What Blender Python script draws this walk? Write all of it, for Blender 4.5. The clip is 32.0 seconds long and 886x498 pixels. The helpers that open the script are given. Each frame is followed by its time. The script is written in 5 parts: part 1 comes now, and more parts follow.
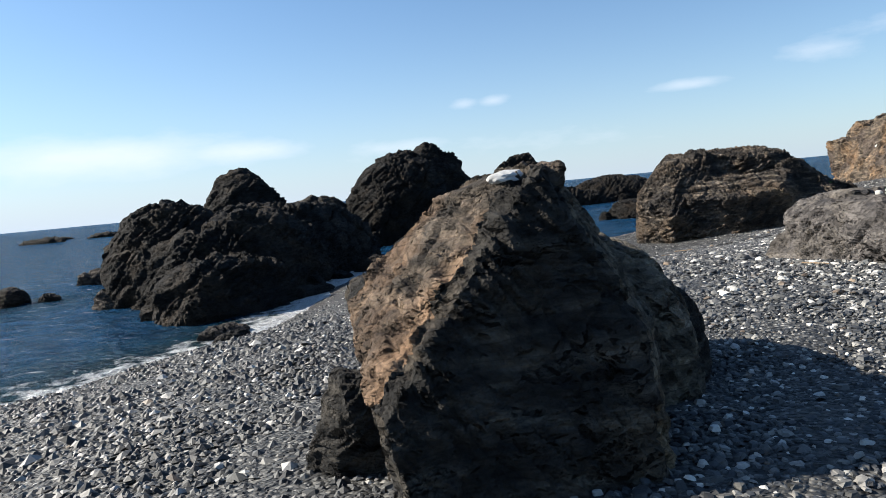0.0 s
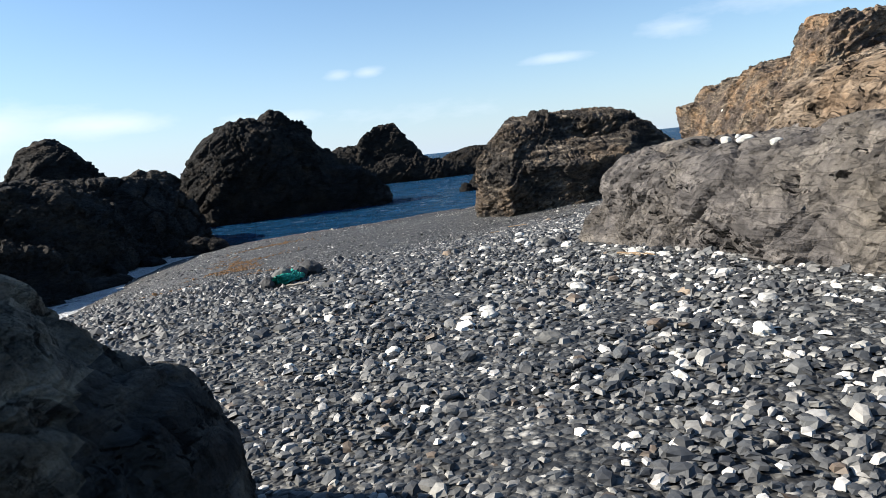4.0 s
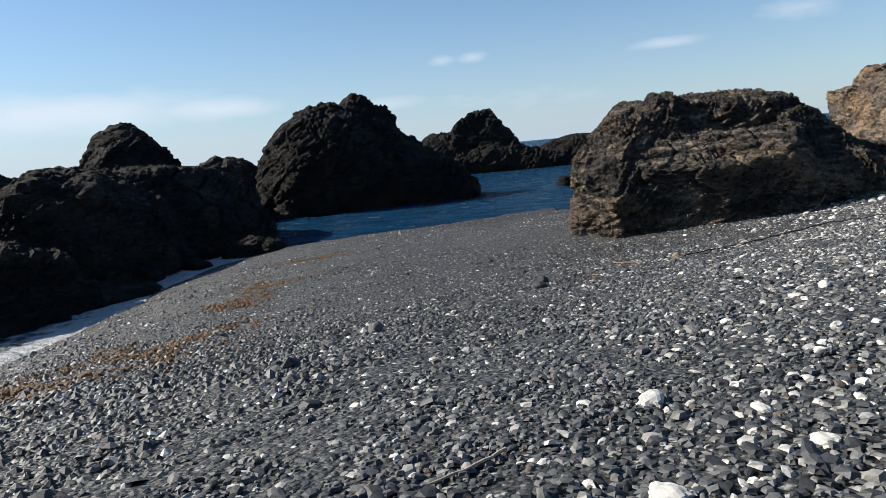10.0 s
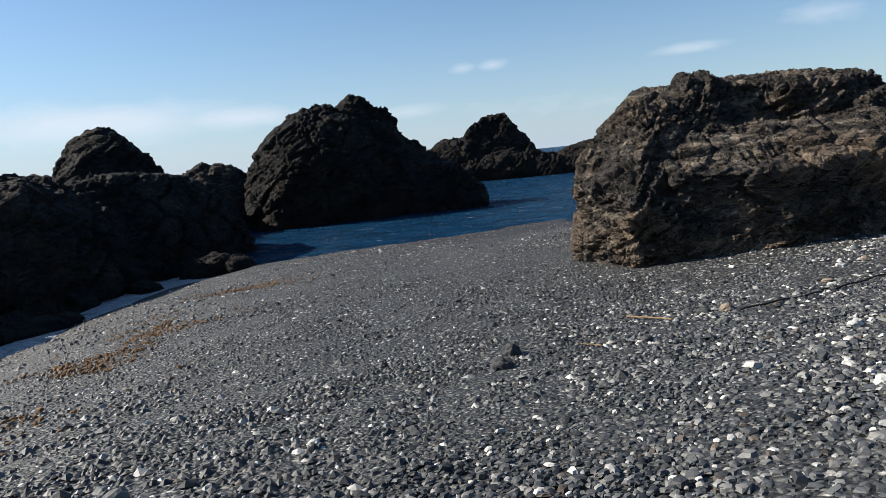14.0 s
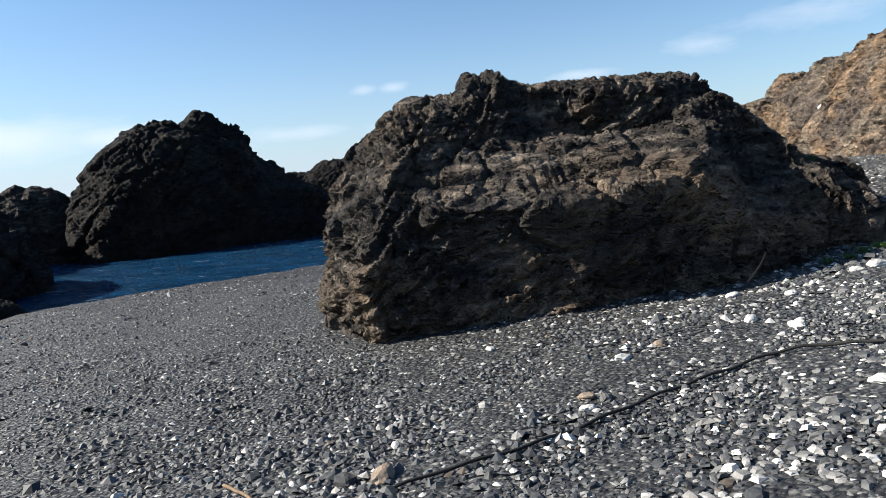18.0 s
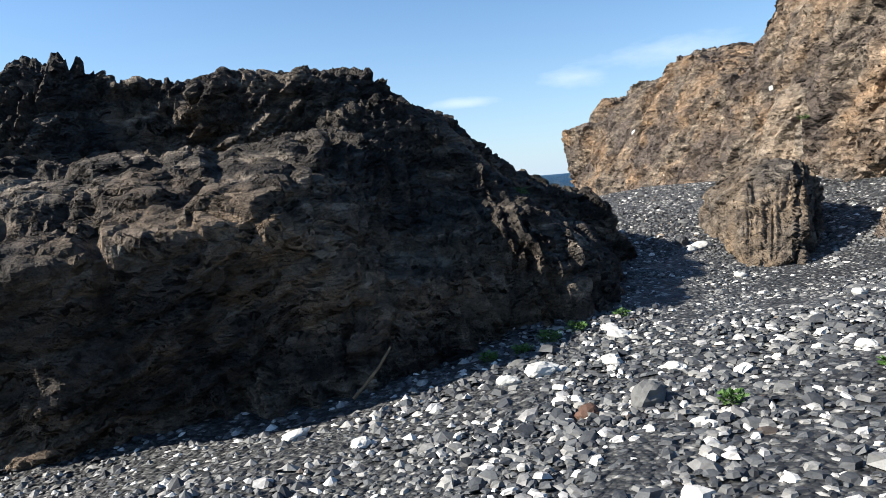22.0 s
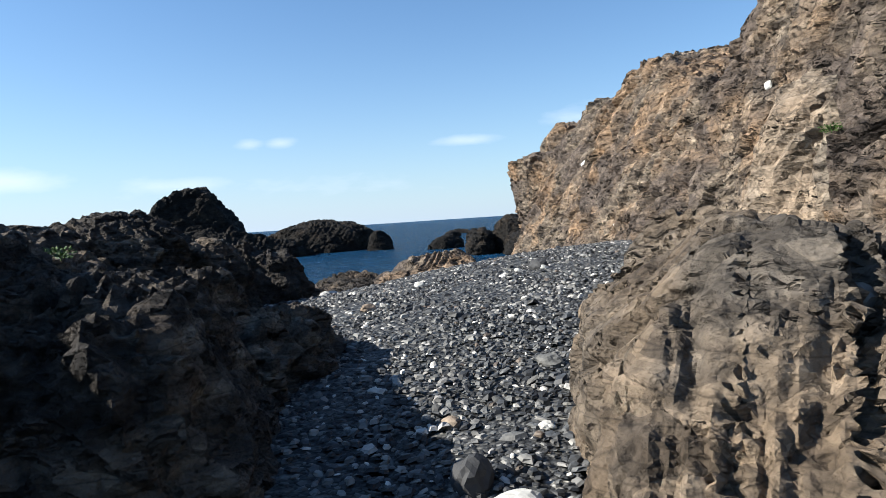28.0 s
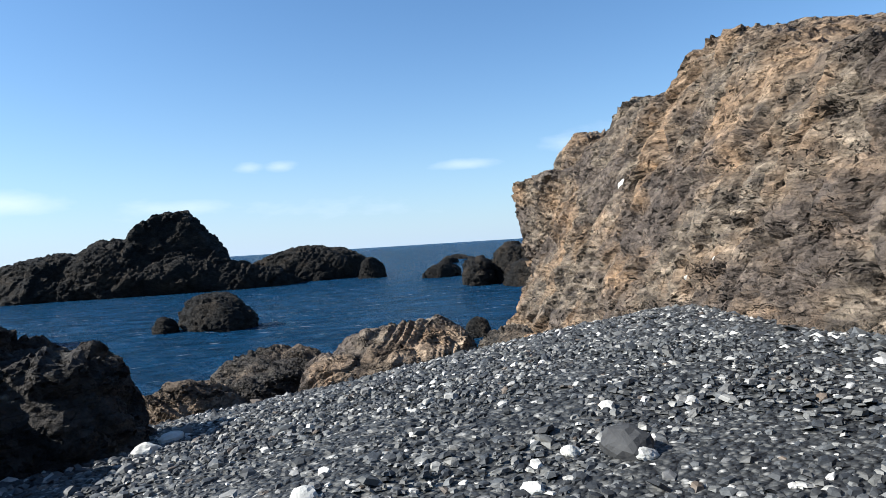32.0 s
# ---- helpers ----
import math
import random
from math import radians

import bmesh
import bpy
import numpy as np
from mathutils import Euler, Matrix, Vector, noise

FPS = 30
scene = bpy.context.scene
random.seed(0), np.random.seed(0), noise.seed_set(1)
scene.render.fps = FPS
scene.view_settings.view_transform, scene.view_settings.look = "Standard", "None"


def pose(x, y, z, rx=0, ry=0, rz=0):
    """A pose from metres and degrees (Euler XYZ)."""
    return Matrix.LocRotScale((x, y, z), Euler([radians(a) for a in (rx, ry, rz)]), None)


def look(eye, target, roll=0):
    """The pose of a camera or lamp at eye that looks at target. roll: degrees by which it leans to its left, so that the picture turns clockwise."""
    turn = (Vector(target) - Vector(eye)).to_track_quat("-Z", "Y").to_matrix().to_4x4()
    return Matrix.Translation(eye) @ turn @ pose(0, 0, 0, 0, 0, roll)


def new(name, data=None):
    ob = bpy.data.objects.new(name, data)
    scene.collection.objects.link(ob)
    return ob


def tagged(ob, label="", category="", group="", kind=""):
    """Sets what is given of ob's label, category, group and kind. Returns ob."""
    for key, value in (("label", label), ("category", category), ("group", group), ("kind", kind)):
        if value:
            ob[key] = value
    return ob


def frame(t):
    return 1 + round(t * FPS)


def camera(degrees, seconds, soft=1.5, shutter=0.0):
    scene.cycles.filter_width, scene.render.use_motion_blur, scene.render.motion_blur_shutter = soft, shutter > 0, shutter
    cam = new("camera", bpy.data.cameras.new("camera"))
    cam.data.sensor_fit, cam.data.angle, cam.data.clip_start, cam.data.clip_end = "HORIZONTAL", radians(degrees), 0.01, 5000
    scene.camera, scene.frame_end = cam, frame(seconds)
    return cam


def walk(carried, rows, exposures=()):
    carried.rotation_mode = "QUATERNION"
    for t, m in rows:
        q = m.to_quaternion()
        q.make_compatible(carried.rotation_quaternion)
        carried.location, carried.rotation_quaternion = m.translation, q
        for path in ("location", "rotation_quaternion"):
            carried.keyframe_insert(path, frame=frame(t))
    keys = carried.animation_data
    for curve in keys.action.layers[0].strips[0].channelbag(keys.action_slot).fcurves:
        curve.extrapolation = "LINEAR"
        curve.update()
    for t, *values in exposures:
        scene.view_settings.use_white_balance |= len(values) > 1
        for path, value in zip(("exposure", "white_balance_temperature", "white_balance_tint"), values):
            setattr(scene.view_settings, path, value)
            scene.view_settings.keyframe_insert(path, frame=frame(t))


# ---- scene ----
cam = camera(66.00, 32.0, soft=0.7)
PATH = [
    (0, look((0.009, 0.002, 4.809), (-0.237, 4.978, 4.388), -5.43)),
    (0.5, look((0.387, 0.531, 4.789), (0.293, 5.508, 4.323), -5.55)),
    (1, look((0.726, 1.025, 4.754), (0.782, 5.999, 4.249), -5.75)),
    (1.5, look((1.034, 1.526, 4.723), (1.233, 6.491, 4.166), -5.96)),
    (2, look((1.385, 1.920, 4.668), (1.692, 6.874, 4.067), -6.03)),
    (2.5, look((1.682, 2.447, 4.672), (2.072, 7.388, 4.018), -6.53)),
    (3, look((1.731, 2.606, 4.376), (2.225, 7.539, 3.723), -5.95)),
    (3.5, look((2.108, 3.517, 4.396), (2.698, 8.434, 3.708), -6.33)),
    (5.5, look((3.017, 5.346, 4.146), (3.636, 10.256, 3.433), -5.64)),
    (6, look((3.216, 5.840, 4.203), (3.769, 10.756, 3.479), -5.55)),
    (6.5, look((3.377, 6.420, 4.291), (3.833, 11.345, 3.556), -5.36)),
    (7, look((3.527, 6.977, 4.384), (3.924, 11.907, 3.650), -5.19)),
    (7.5, look((3.596, 7.566, 4.438), (3.929, 12.501, 3.705), -5.12)),
    (8, look((3.740, 8.183, 4.445), (4.002, 13.121, 3.711), -4.99)),
    (8.5, look((3.784, 8.749, 4.470), (3.976, 13.691, 3.738), -5.09)),
    (9, look((3.839, 9.356, 4.517), (3.928, 14.302, 3.785), -4.95)),
    (9.5, look((3.885, 9.939, 4.570), (3.871, 14.885, 3.834), -5.27)),
    (10, look((3.847, 10.567, 4.559), (3.735, 15.512, 3.829), -5.31)),
    (10.5, look((3.939, 11.127, 4.553), (3.752, 16.070, 3.824), -5.47)),
    (11, look((4.029, 11.709, 4.503), (3.776, 16.649, 3.769), -5.63)),
    (11.5, look((4.178, 12.363, 4.430), (3.863, 17.301, 3.713), -5.60)),
    (12, look((4.297, 12.943, 4.402), (3.959, 17.882, 3.699), -5.85)),
    (12.5, look((4.422, 13.584, 4.371), (4.097, 18.526, 3.683), -5.59)),
    (13, look((4.622, 14.178, 4.335), (4.346, 19.126, 3.668), -5.65)),
    (13.5, look((4.858, 14.842, 4.278), (4.595, 19.790, 3.608), -5.61)),
    (15.5, look((6.008, 17.296, 4.201), (5.873, 22.254, 3.569), -5.65)),
    (16, look((6.345, 17.857, 4.190), (6.369, 22.816, 3.553), -5.57)),
    (16.5, look((6.841, 18.394, 4.072), (7.012, 23.353, 3.460), -5.29)),
    (17, look((7.333, 18.830, 4.085), (7.600, 23.786, 3.477), -5.50)),
    (17.5, look((7.832, 19.236, 4.045), (8.188, 24.189, 3.458), -5.40)),
    (18, look((8.295, 19.650, 4.002), (8.753, 24.595, 3.423), -5.42)),
    (18.5, look((8.804, 20.105, 3.993), (9.432, 25.031, 3.412), -5.25)),
    (19, look((9.341, 20.526, 3.958), (10.165, 25.423, 3.377), -5.14)),
    (19.5, look((9.787, 21.004, 3.967), (10.749, 25.875, 3.379), -5.06)),
    (20, look((10.298, 21.402, 3.874), (11.365, 26.255, 3.311), -5.10)),
    (20.5, look((10.773, 21.800, 3.846), (11.916, 26.637, 3.305), -5.28)),
    (21, look((11.314, 22.152, 3.816), (12.528, 26.975, 3.299), -5.26)),
    (21.5, look((11.842, 22.458, 3.793), (13.118, 27.268, 3.300), -5.20)),
    (22, look((12.424, 22.783, 3.779), (13.716, 27.590, 3.303), -5.05)),
    (22.5, look((12.978, 23.047, 3.713), (14.249, 27.862, 3.253), -4.97)),
    (23, look((13.572, 23.491, 3.612), (14.833, 28.309, 3.177), -4.88)),
    (23.5, look((14.079, 23.834, 3.695), (15.382, 28.645, 3.301), -4.80)),
    (24, look((14.596, 24.134, 3.744), (16.015, 28.915, 3.384), -4.47)),
    (24.5, look((15.084, 24.522, 3.838), (16.571, 29.285, 3.515), -3.99)),
    (25, look((15.523, 24.956, 3.883), (17.046, 29.709, 3.583), -3.99)),
    (25.5, look((15.919, 25.486, 3.899), (17.432, 30.241, 3.585), -4.00)),
    (27.5, look((17.296, 27.885, 3.804), (18.648, 32.693, 3.562), -3.87)),
    (28, look((17.533, 28.574, 3.792), (18.844, 33.394, 3.573), -3.76)),
    (28.5, look((17.698, 29.254, 3.782), (18.984, 34.082, 3.582), -3.94)),
    (29, look((17.784, 29.992, 3.759), (19.058, 34.824, 3.585), -3.88)),
    (29.5, look((17.950, 30.700, 3.737), (19.240, 35.529, 3.591), -3.76)),
    (30, look((18.123, 31.385, 3.748), (19.433, 36.209, 3.621), -3.72)),
    (30.5, look((18.399, 32.083, 3.774), (19.724, 36.904, 3.678), -3.51)),
    (31, look((18.649, 32.675, 3.882), (20.000, 37.488, 3.802), -3.60)),
    (31.5, look((18.979, 33.270, 4.019), (20.335, 38.082, 3.950), -3.46)),
    (32, look((19.350, 33.806, 4.124), (20.683, 38.624, 4.077), -3.56)),
]
EXPOSURES = [(0, 1.1, 6500, 10), (2, 1.25, 6500, 10), (6, 1.1, 6500, 10), (9, 0.85, 6450, 10), (13, 0.8, 6450, 10), (16, 0.9, 6450, 10), (19, 1.15, 6350, 10), (23, 1.25, 6250, 10), (28, 1.2, 6200, 9), (32, 1.15, 5950, 8)]
walk(cam, PATH, EXPOSURES)

# sun, sky and exposure
SUN_AZ, SUN_EL = radians(-80), radians(34)   # from +y towards -x
SUN_DIR = Vector((math.sin(SUN_AZ) * math.cos(SUN_EL), math.cos(SUN_AZ) * math.cos(SUN_EL), math.sin(SUN_EL)))
sun_data = bpy.data.lights.new("sun", "SUN")
sun_data.energy, sun_data.angle, sun_data.color = 5.0, radians(0.53), (1.0, 0.93, 0.82)
sun = new("sun", sun_data)
sun.matrix_world = look(SUN_DIR * 50, (0, 0, 0))

world = bpy.data.worlds.new("sky")
scene.world = world
world.use_nodes = True
wn, wl = world.node_tree.nodes, world.node_tree.links
wn.clear()
w_out = wn.new("ShaderNodeOutputWorld")
w_bg = wn.new("ShaderNodeBackground")
w_sky = wn.new("ShaderNodeTexSky")
w_sky.sky_type, w_sky.sun_disc = "NISHITA", False
w_sky.sun_elevation, w_sky.sun_rotation = SUN_EL, SUN_AZ
w_sky.air_density, w_sky.dust_density, w_sky.ozone_density = 1.0, 0.6, 3.0
w_bg.inputs[1].default_value = 0.065
w_tint = wn.new("ShaderNodeMix")
w_tint.data_type, w_tint.blend_type = "RGBA", "MULTIPLY"
w_tint.inputs[0].default_value = 1.0
w_tint.inputs[7].default_value = (0.8, 1.0, 1.12, 1)
wl.new(w_sky.outputs[0], w_tint.inputs[6])


def w_math(op, a, b=None):
    n = wn.new("ShaderNodeMath")
    n.operation = op
    for sock, v in zip(n.inputs, (a, b)):
        if v is None:
            continue
        if isinstance(v, (int, float)):
            sock.default_value = v
        else:
            wl.new(v, sock)
    return n.outputs[0]


# thin clouds low over the sea: bearing, height, width, depth, density
CLOUDS = [(-0.50, 0.085, 0.16, 0.026, 1.0), (-0.32, 0.082, 0.09, 0.016, 0.9), (-0.1, 0.07, 0.07, 0.012, 0.6), (0.0, 0.122, 0.022, 0.008, 0.58), (0.042, 0.122, 0.022, 0.008, 0.58),
          (0.31, 0.112, 0.05, 0.008, 0.7), (0.47, 0.13, 0.05, 0.014, 0.55), (0.6, 0.15, 0.1, 0.02, 0.5), (0.1, 0.06, 0.25, 0.02, 0.25), (-0.9, 0.09, 0.3, 0.035, 0.9)]
w_co = wn.new("ShaderNodeTexCoord").outputs["Generated"]
w_sep = wn.new("ShaderNodeSeparateXYZ")
wl.new(w_co, w_sep.inputs[0])
w_az = w_math("ARCTAN2", w_sep.outputs[0], w_sep.outputs[1])
w_el = w_math("ARCSINE", w_sep.outputs[2])
w_sum = None
for az, el, wide, deep, dens in CLOUDS:
    q = w_math("ADD", w_math("POWER", w_math("DIVIDE", w_math("SUBTRACT", w_az, az), wide), 2.0), w_math("POWER", w_math("DIVIDE", w_math("SUBTRACT", w_el, el), deep), 2.0))
    g = w_math("MULTIPLY", w_math("EXPONENT", w_math("MULTIPLY", q, -1.0)), dens)
    w_sum = g if w_sum is None else w_math("MAXIMUM", w_sum, g)
w_map = wn.new("ShaderNodeMapping")
w_map.inputs["Scale"].default_value = (1, 1, 3.2)
wl.new(w_co, w_map.inputs[0])
w_noise = wn.new("ShaderNodeTexNoise")
w_noise.inputs["Scale"].default_value, w_noise.inputs["Detail"].default_value, w_noise.inputs["Roughness"].default_value = 16.0, 7.0, 0.6
wl.new(w_map.outputs[0], w_noise.inputs["Vector"])
w_fac = wn.new("ShaderNodeMapRange")
w_fac.inputs[1].default_value, w_fac.inputs[2].default_value, w_fac.inputs[4].default_value = 0.38, 1.0, 0.75
wl.new(w_math("ADD", w_math("MULTIPLY", w_sum, 0.75), w_math("MULTIPLY", w_math("MULTIPLY", w_noise.outputs[0], w_math("GREATER_THAN", w_sum, 0.02)), 0.5)), w_fac.inputs[0])
w_cloud = wn.new("ShaderNodeMix")
w_cloud.data_type = "RGBA"
w_cloud.inputs[7].default_value = (7.0, 7.6, 8.4, 1)
wl.new(w_fac.outputs[0], w_cloud.inputs[0])
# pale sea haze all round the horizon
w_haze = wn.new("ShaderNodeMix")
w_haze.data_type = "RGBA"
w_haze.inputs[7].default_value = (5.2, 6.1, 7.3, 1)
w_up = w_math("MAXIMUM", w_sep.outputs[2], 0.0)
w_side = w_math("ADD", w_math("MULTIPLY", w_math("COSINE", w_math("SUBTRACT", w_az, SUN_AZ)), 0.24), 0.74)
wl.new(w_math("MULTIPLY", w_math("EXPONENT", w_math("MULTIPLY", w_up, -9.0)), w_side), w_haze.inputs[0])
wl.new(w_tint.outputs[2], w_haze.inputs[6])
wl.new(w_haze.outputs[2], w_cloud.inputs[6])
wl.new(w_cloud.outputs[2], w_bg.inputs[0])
wl.new(w_bg.outputs[0], w_out.inputs[0])

# ---- numeric tools ----
def hash3(ix, iy, iz, seed):
    h = (ix.astype(np.int64) * 374761393 + iy.astype(np.int64) * 668265263 + iz.astype(np.int64) * 2147483647 + seed * 974634777) & 0xFFFFFFFF
    h = ((h ^ (h >> 13)) * 1274126177) & 0xFFFFFFFF
    h = ((h ^ (h >> 16)) * 2246822519) & 0xFFFFFFFF
    h = h ^ (h >> 15)
    return (h & 0xFFFFFF) / float(0xFFFFFF)


def vnoise(p, seed=0):
    """Smooth value noise in -1..1 at rows of points."""
    i = np.floor(p).astype(np.int64)
    f = p - i
    f = f * f * f * (f * (f * 6 - 15) + 10)
    out = 0
    for dx in (0, 1):
        wx = f[:, 0] if dx else 1 - f[:, 0]
        for dy in (0, 1):
            wy = f[:, 1] if dy else 1 - f[:, 1]
            for dz in (0, 1):
                wz = f[:, 2] if dz else 1 - f[:, 2]
                out = out + wx * wy * wz * hash3(i[:, 0] + dx, i[:, 1] + dy, i[:, 2] + dz, seed)
    return out * 2 - 1


def fbm(p, octaves=4, seed=0, gain=0.5):
    out, amp = 0, 1.0
    for k in range(octaves):
        out = out + amp * vnoise(p * 2.03 ** k + 17.3 * k, seed + k)
        amp *= gain
    return out


def cells(p, seed=0):
    """Nearest jittered cell: its random value, the gap to the second nearest, and a slope of its own."""
    i = np.floor(p).astype(np.int64)
    best = np.full(len(p), 9.0)
    second = np.full(len(p), 9.0)
    val, tilt = np.zeros(len(p)), np.zeros(len(p))
    for dx in (-1, 0, 1):
        for dy in (-1, 0, 1):
            for dz in (-1, 0, 1):
                c = i + (dx, dy, dz)
                j = np.stack([hash3(c[:, 0], c[:, 1], c[:, 2], seed + k) for k in (1, 2, 3)], 1)
                r = p - c - j
                d = (r ** 2).sum(1)
                nearer = d < best
                second = np.where(nearer, best, np.minimum(second, d))
                val = np.where(nearer, (j[:, 0] * 7.31 + j[:, 1] * 3.17) % 1.0, val)
                slope = (r * ((j * 11.7) % 1.0 - 0.5)).sum(1)
                tilt = np.where(nearer, slope, tilt)
                best = np.where(nearer, d, best)
    return val, np.sqrt(second) - np.sqrt(best), tilt


def mesh_from(name, verts, faces, smooth=True):
    """A mesh from arrays of vertices and of triangles or quads."""
    me = bpy.data.meshes.new(name)
    faces = np.asarray(faces, np.int32)
    n, k = faces.shape
    me.vertices.add(len(verts))
    me.vertices.foreach_set("co", np.asarray(verts, np.float32).ravel())
    me.loops.add(n * k)
    me.loops.foreach_set("vertex_index", faces.ravel())
    me.polygons.add(n)
    me.polygons.foreach_set("loop_start", np.arange(0, n * k, k, dtype=np.int32))
    me.polygons.foreach_set("use_smooth", np.full(n, smooth))
    me.update(calc_edges=True)
    me.validate()
    return me


def part(name, bm, material, parent, label=""):
    """Links a bmesh or a mesh as one object under a thing or part."""
    if isinstance(bm, bmesh.types.BMesh):
        me = bpy.data.meshes.new(name)
        bm.to_mesh(me)
        bm.free()
    else:
        me = bm
    if material and not me.materials:
        me.materials.append(material)
    ob = new(name, me)
    ob.parent = parent
    return tagged(ob, label)


# ---- the lie of the land ----
SWELL_X, SWELL_Y, SWELL_R = np.arange(-26, 39, 8.0), np.arange(-6, 73, 8.0), 6.4
SWELLS = [
    (0.01, 0.01, 0.36, 1.14, 0.96, 0.94, 0.35, 0.03, 0.00),
    (0.00, 0.17, 0.34, 0.69, -0.19, 1.51, 0.95, 0.10, 0.00),
    (-0.61, 0.24, 0.10, 1.13, 0.67, 0.90, 0.84, 0.17, 0.01),
    (-1.28, -0.43, -0.20, 0.58, 0.30, 1.00, 1.29, 0.79, 0.10),
    (-0.56, -0.75, -0.44, 0.41, -0.17, 0.32, 0.01, 2.02, 0.43),
    (-0.47, -1.11, -0.35, 0.58, 0.06, 1.05, -0.16, 1.19, 0.46),
    (-0.55, -1.06, -0.12, 0.29, -0.60, 0.80, 1.38, 1.24, 0.53),
    (-0.35, -0.55, -0.19, -0.13, 0.19, -0.96, -1.36, 0.85, 0.33),
    (-0.60, -0.84, -0.35, -0.74, 0.03, 1.10, -0.50, -0.62, -0.68),
    (-0.40, -0.56, -0.22, -0.80, -1.72, -1.50, -0.96, -0.91, -0.84),
]
SWELL_BASE = 0.609


def ground_z(x, y):
    """Height of the beach above the sea."""
    x, y = np.asarray(x, float), np.asarray(y, float)
    z = np.full(np.broadcast(x, y).shape, SWELL_BASE)
    for row, cy in zip(SWELLS, SWELL_Y):
        gy = np.exp(-((y - cy) ** 2) / (2 * SWELL_R ** 2))
        for h, cx in zip(row, SWELL_X):
            z = z + h * gy * np.exp(-((x - cx) ** 2) / (2 * SWELL_R ** 2))
    z = z - 0.2 * np.exp(-((x - 18.6) ** 2 + (y - 28.9) ** 2) / 5.0) - 0.1 * np.exp(-((x - 12.5) ** 2 / 6.0 + (y - 28.0) ** 2 / 0.8)) - 0.75 * np.exp(-((x - 26.2) ** 2 / 6.0 + (y - 38.2) ** 2 / 9.0))
    far = np.clip(np.maximum.reduce([np.abs(x - 6) - 30, y - 66, -8 - y]) / 12, 0, 1)
    low = np.where((x > 4) & (y < 50), 3.4, -1.6)
    return z * (1 - far) + low * far


# ---- rocks ----
ICO = {}


def ico(sub):
    if sub not in ICO:
        bm = bmesh.new()
        bmesh.ops.create_icosphere(bm, subdivisions=sub, radius=1.0)
        v = np.array([w.co[:] for w in bm.verts])
        f = np.array([[w.index for w in g.verts] for g in bm.faces], np.int32)
        bm.free()
        ICO[sub] = v, f
    return ICO[sub]


def ridged(p, octaves, seed, gain=0.5):
    """Noise with sharp crests and round hollows, about -0.5..0.5."""
    out, amp, total = 0, 1.0, 0
    for k in range(octaves):
        r = 1 - np.abs(vnoise(p * 2.1 ** k + 9.7 * k, seed + k))
        out, total = out + amp * r * r, total + amp
        amp *= gain
    return out / total - 0.5


def knobbed(p, octaves, seed, gain=0.5):
    """Noise with round knobs and sharp creases, about -0.5..0.5."""
    out, amp, total = 0, 1.0, 0
    for k in range(octaves):
        out, total = out + amp * np.sqrt(np.abs(vnoise(p * 2.1 ** k + 9.7 * k, seed + k)) + 0.002), total + amp
        amp *= gain
    return out / total - 0.52


def weathered(p, rough, size, layer, dip, seed, grain, soft=0.5, run=4.0, fold=0.7):
    """How far a surface stands out: swells, tilted blocks, folded strands, broken beds and grain. A high soft gives strands, a low one blocks; run is the length of a bed's pieces, fold how far the beds are bent."""
    a, b, c, g = rough
    warp = np.stack([fbm(p / (2.0 * size) + 5 * k, 2, seed + 31 * k) for k in range(3)], 1) * 0.3 * size * fold
    q = p + warp
    e3 = np.array(dip) / np.linalg.norm(dip)
    e1 = np.cross(e3, (0.3, 1, 0.1))
    e1 /= np.linalg.norm(e1)
    e2 = np.cross(e3, e1)
    local = np.stack([q @ e1, q @ e2, q @ e3], 1)
    off = 1.5 * a * ridged(local / np.array((1.5, 1.1, 0.8)) / (3.5 * size), 2, seed)
    for k, (scale, amp) in enumerate(((2.2, 1.0), (0.9, 0.4))):
        val, gap, tilt = cells(local / np.array((1.0, 0.75, 0.5)) / (size * scale), seed + 50 + 10 * k)
        w = np.clip(gap / 0.14, 0, 1)
        off += 2.2 * b * (1 - soft) * amp * (w * (0.25 + 0.65 * val + 0.9 * tilt) - 0.5)
    off += 1.5 * b * soft * knobbed(local / np.array((1.5, 1.0, 0.3)) / (1.1 * size), 3, seed + 60, 0.5)
    strength = np.clip(0.6 + 1.3 * vnoise(p / (1.6 * size), seed + 77), 0.15, 1.3)
    for i, (thick, amp) in enumerate(((layer, 1.0), (0.37 * layer, 0.5))):
        s = local[:, 2] / thick + 0.6 * fold * fbm(p / 1.5 / size, 2, seed + 70 + i)
        s = s + 0.9 * vnoise(np.stack([s * 0.43, s * 0, s * 0], 1), seed + 75 + i)
        k = np.floor(s).astype(np.int64)
        fr = s - k
        shift = hash3(k, k * 0, k * 0 + 7, seed + i)
        u1 = local[:, 0] / (run * thick) + 9 * shift + 0.35 * vnoise(q / (1.2 * thick), seed + 81 + i)
        u2 = local[:, 1] / (0.8 * run * thick) + 5 * shift + 0.35 * vnoise(q / (1.2 * thick) + 4, seed + 83 + i)
        v = hash3(k, np.floor(u1), np.floor(u2), seed + 90 + i)
        tooth = np.clip(np.minimum(fr / 0.62, (1 - fr) / 0.16), 0, 1)
        lean = (u1 - np.floor(u1) - 0.5) * (v * 13.7 % 1.0 - 0.5)
        off += 1.7 * c * amp * strength * (tooth * (0.35 + 0.45 * v + 0.35 * shift + 0.5 * lean) - 0.45)
    off += g * fbm(p / 0.16 / grain, 3, seed + 80)
    return off


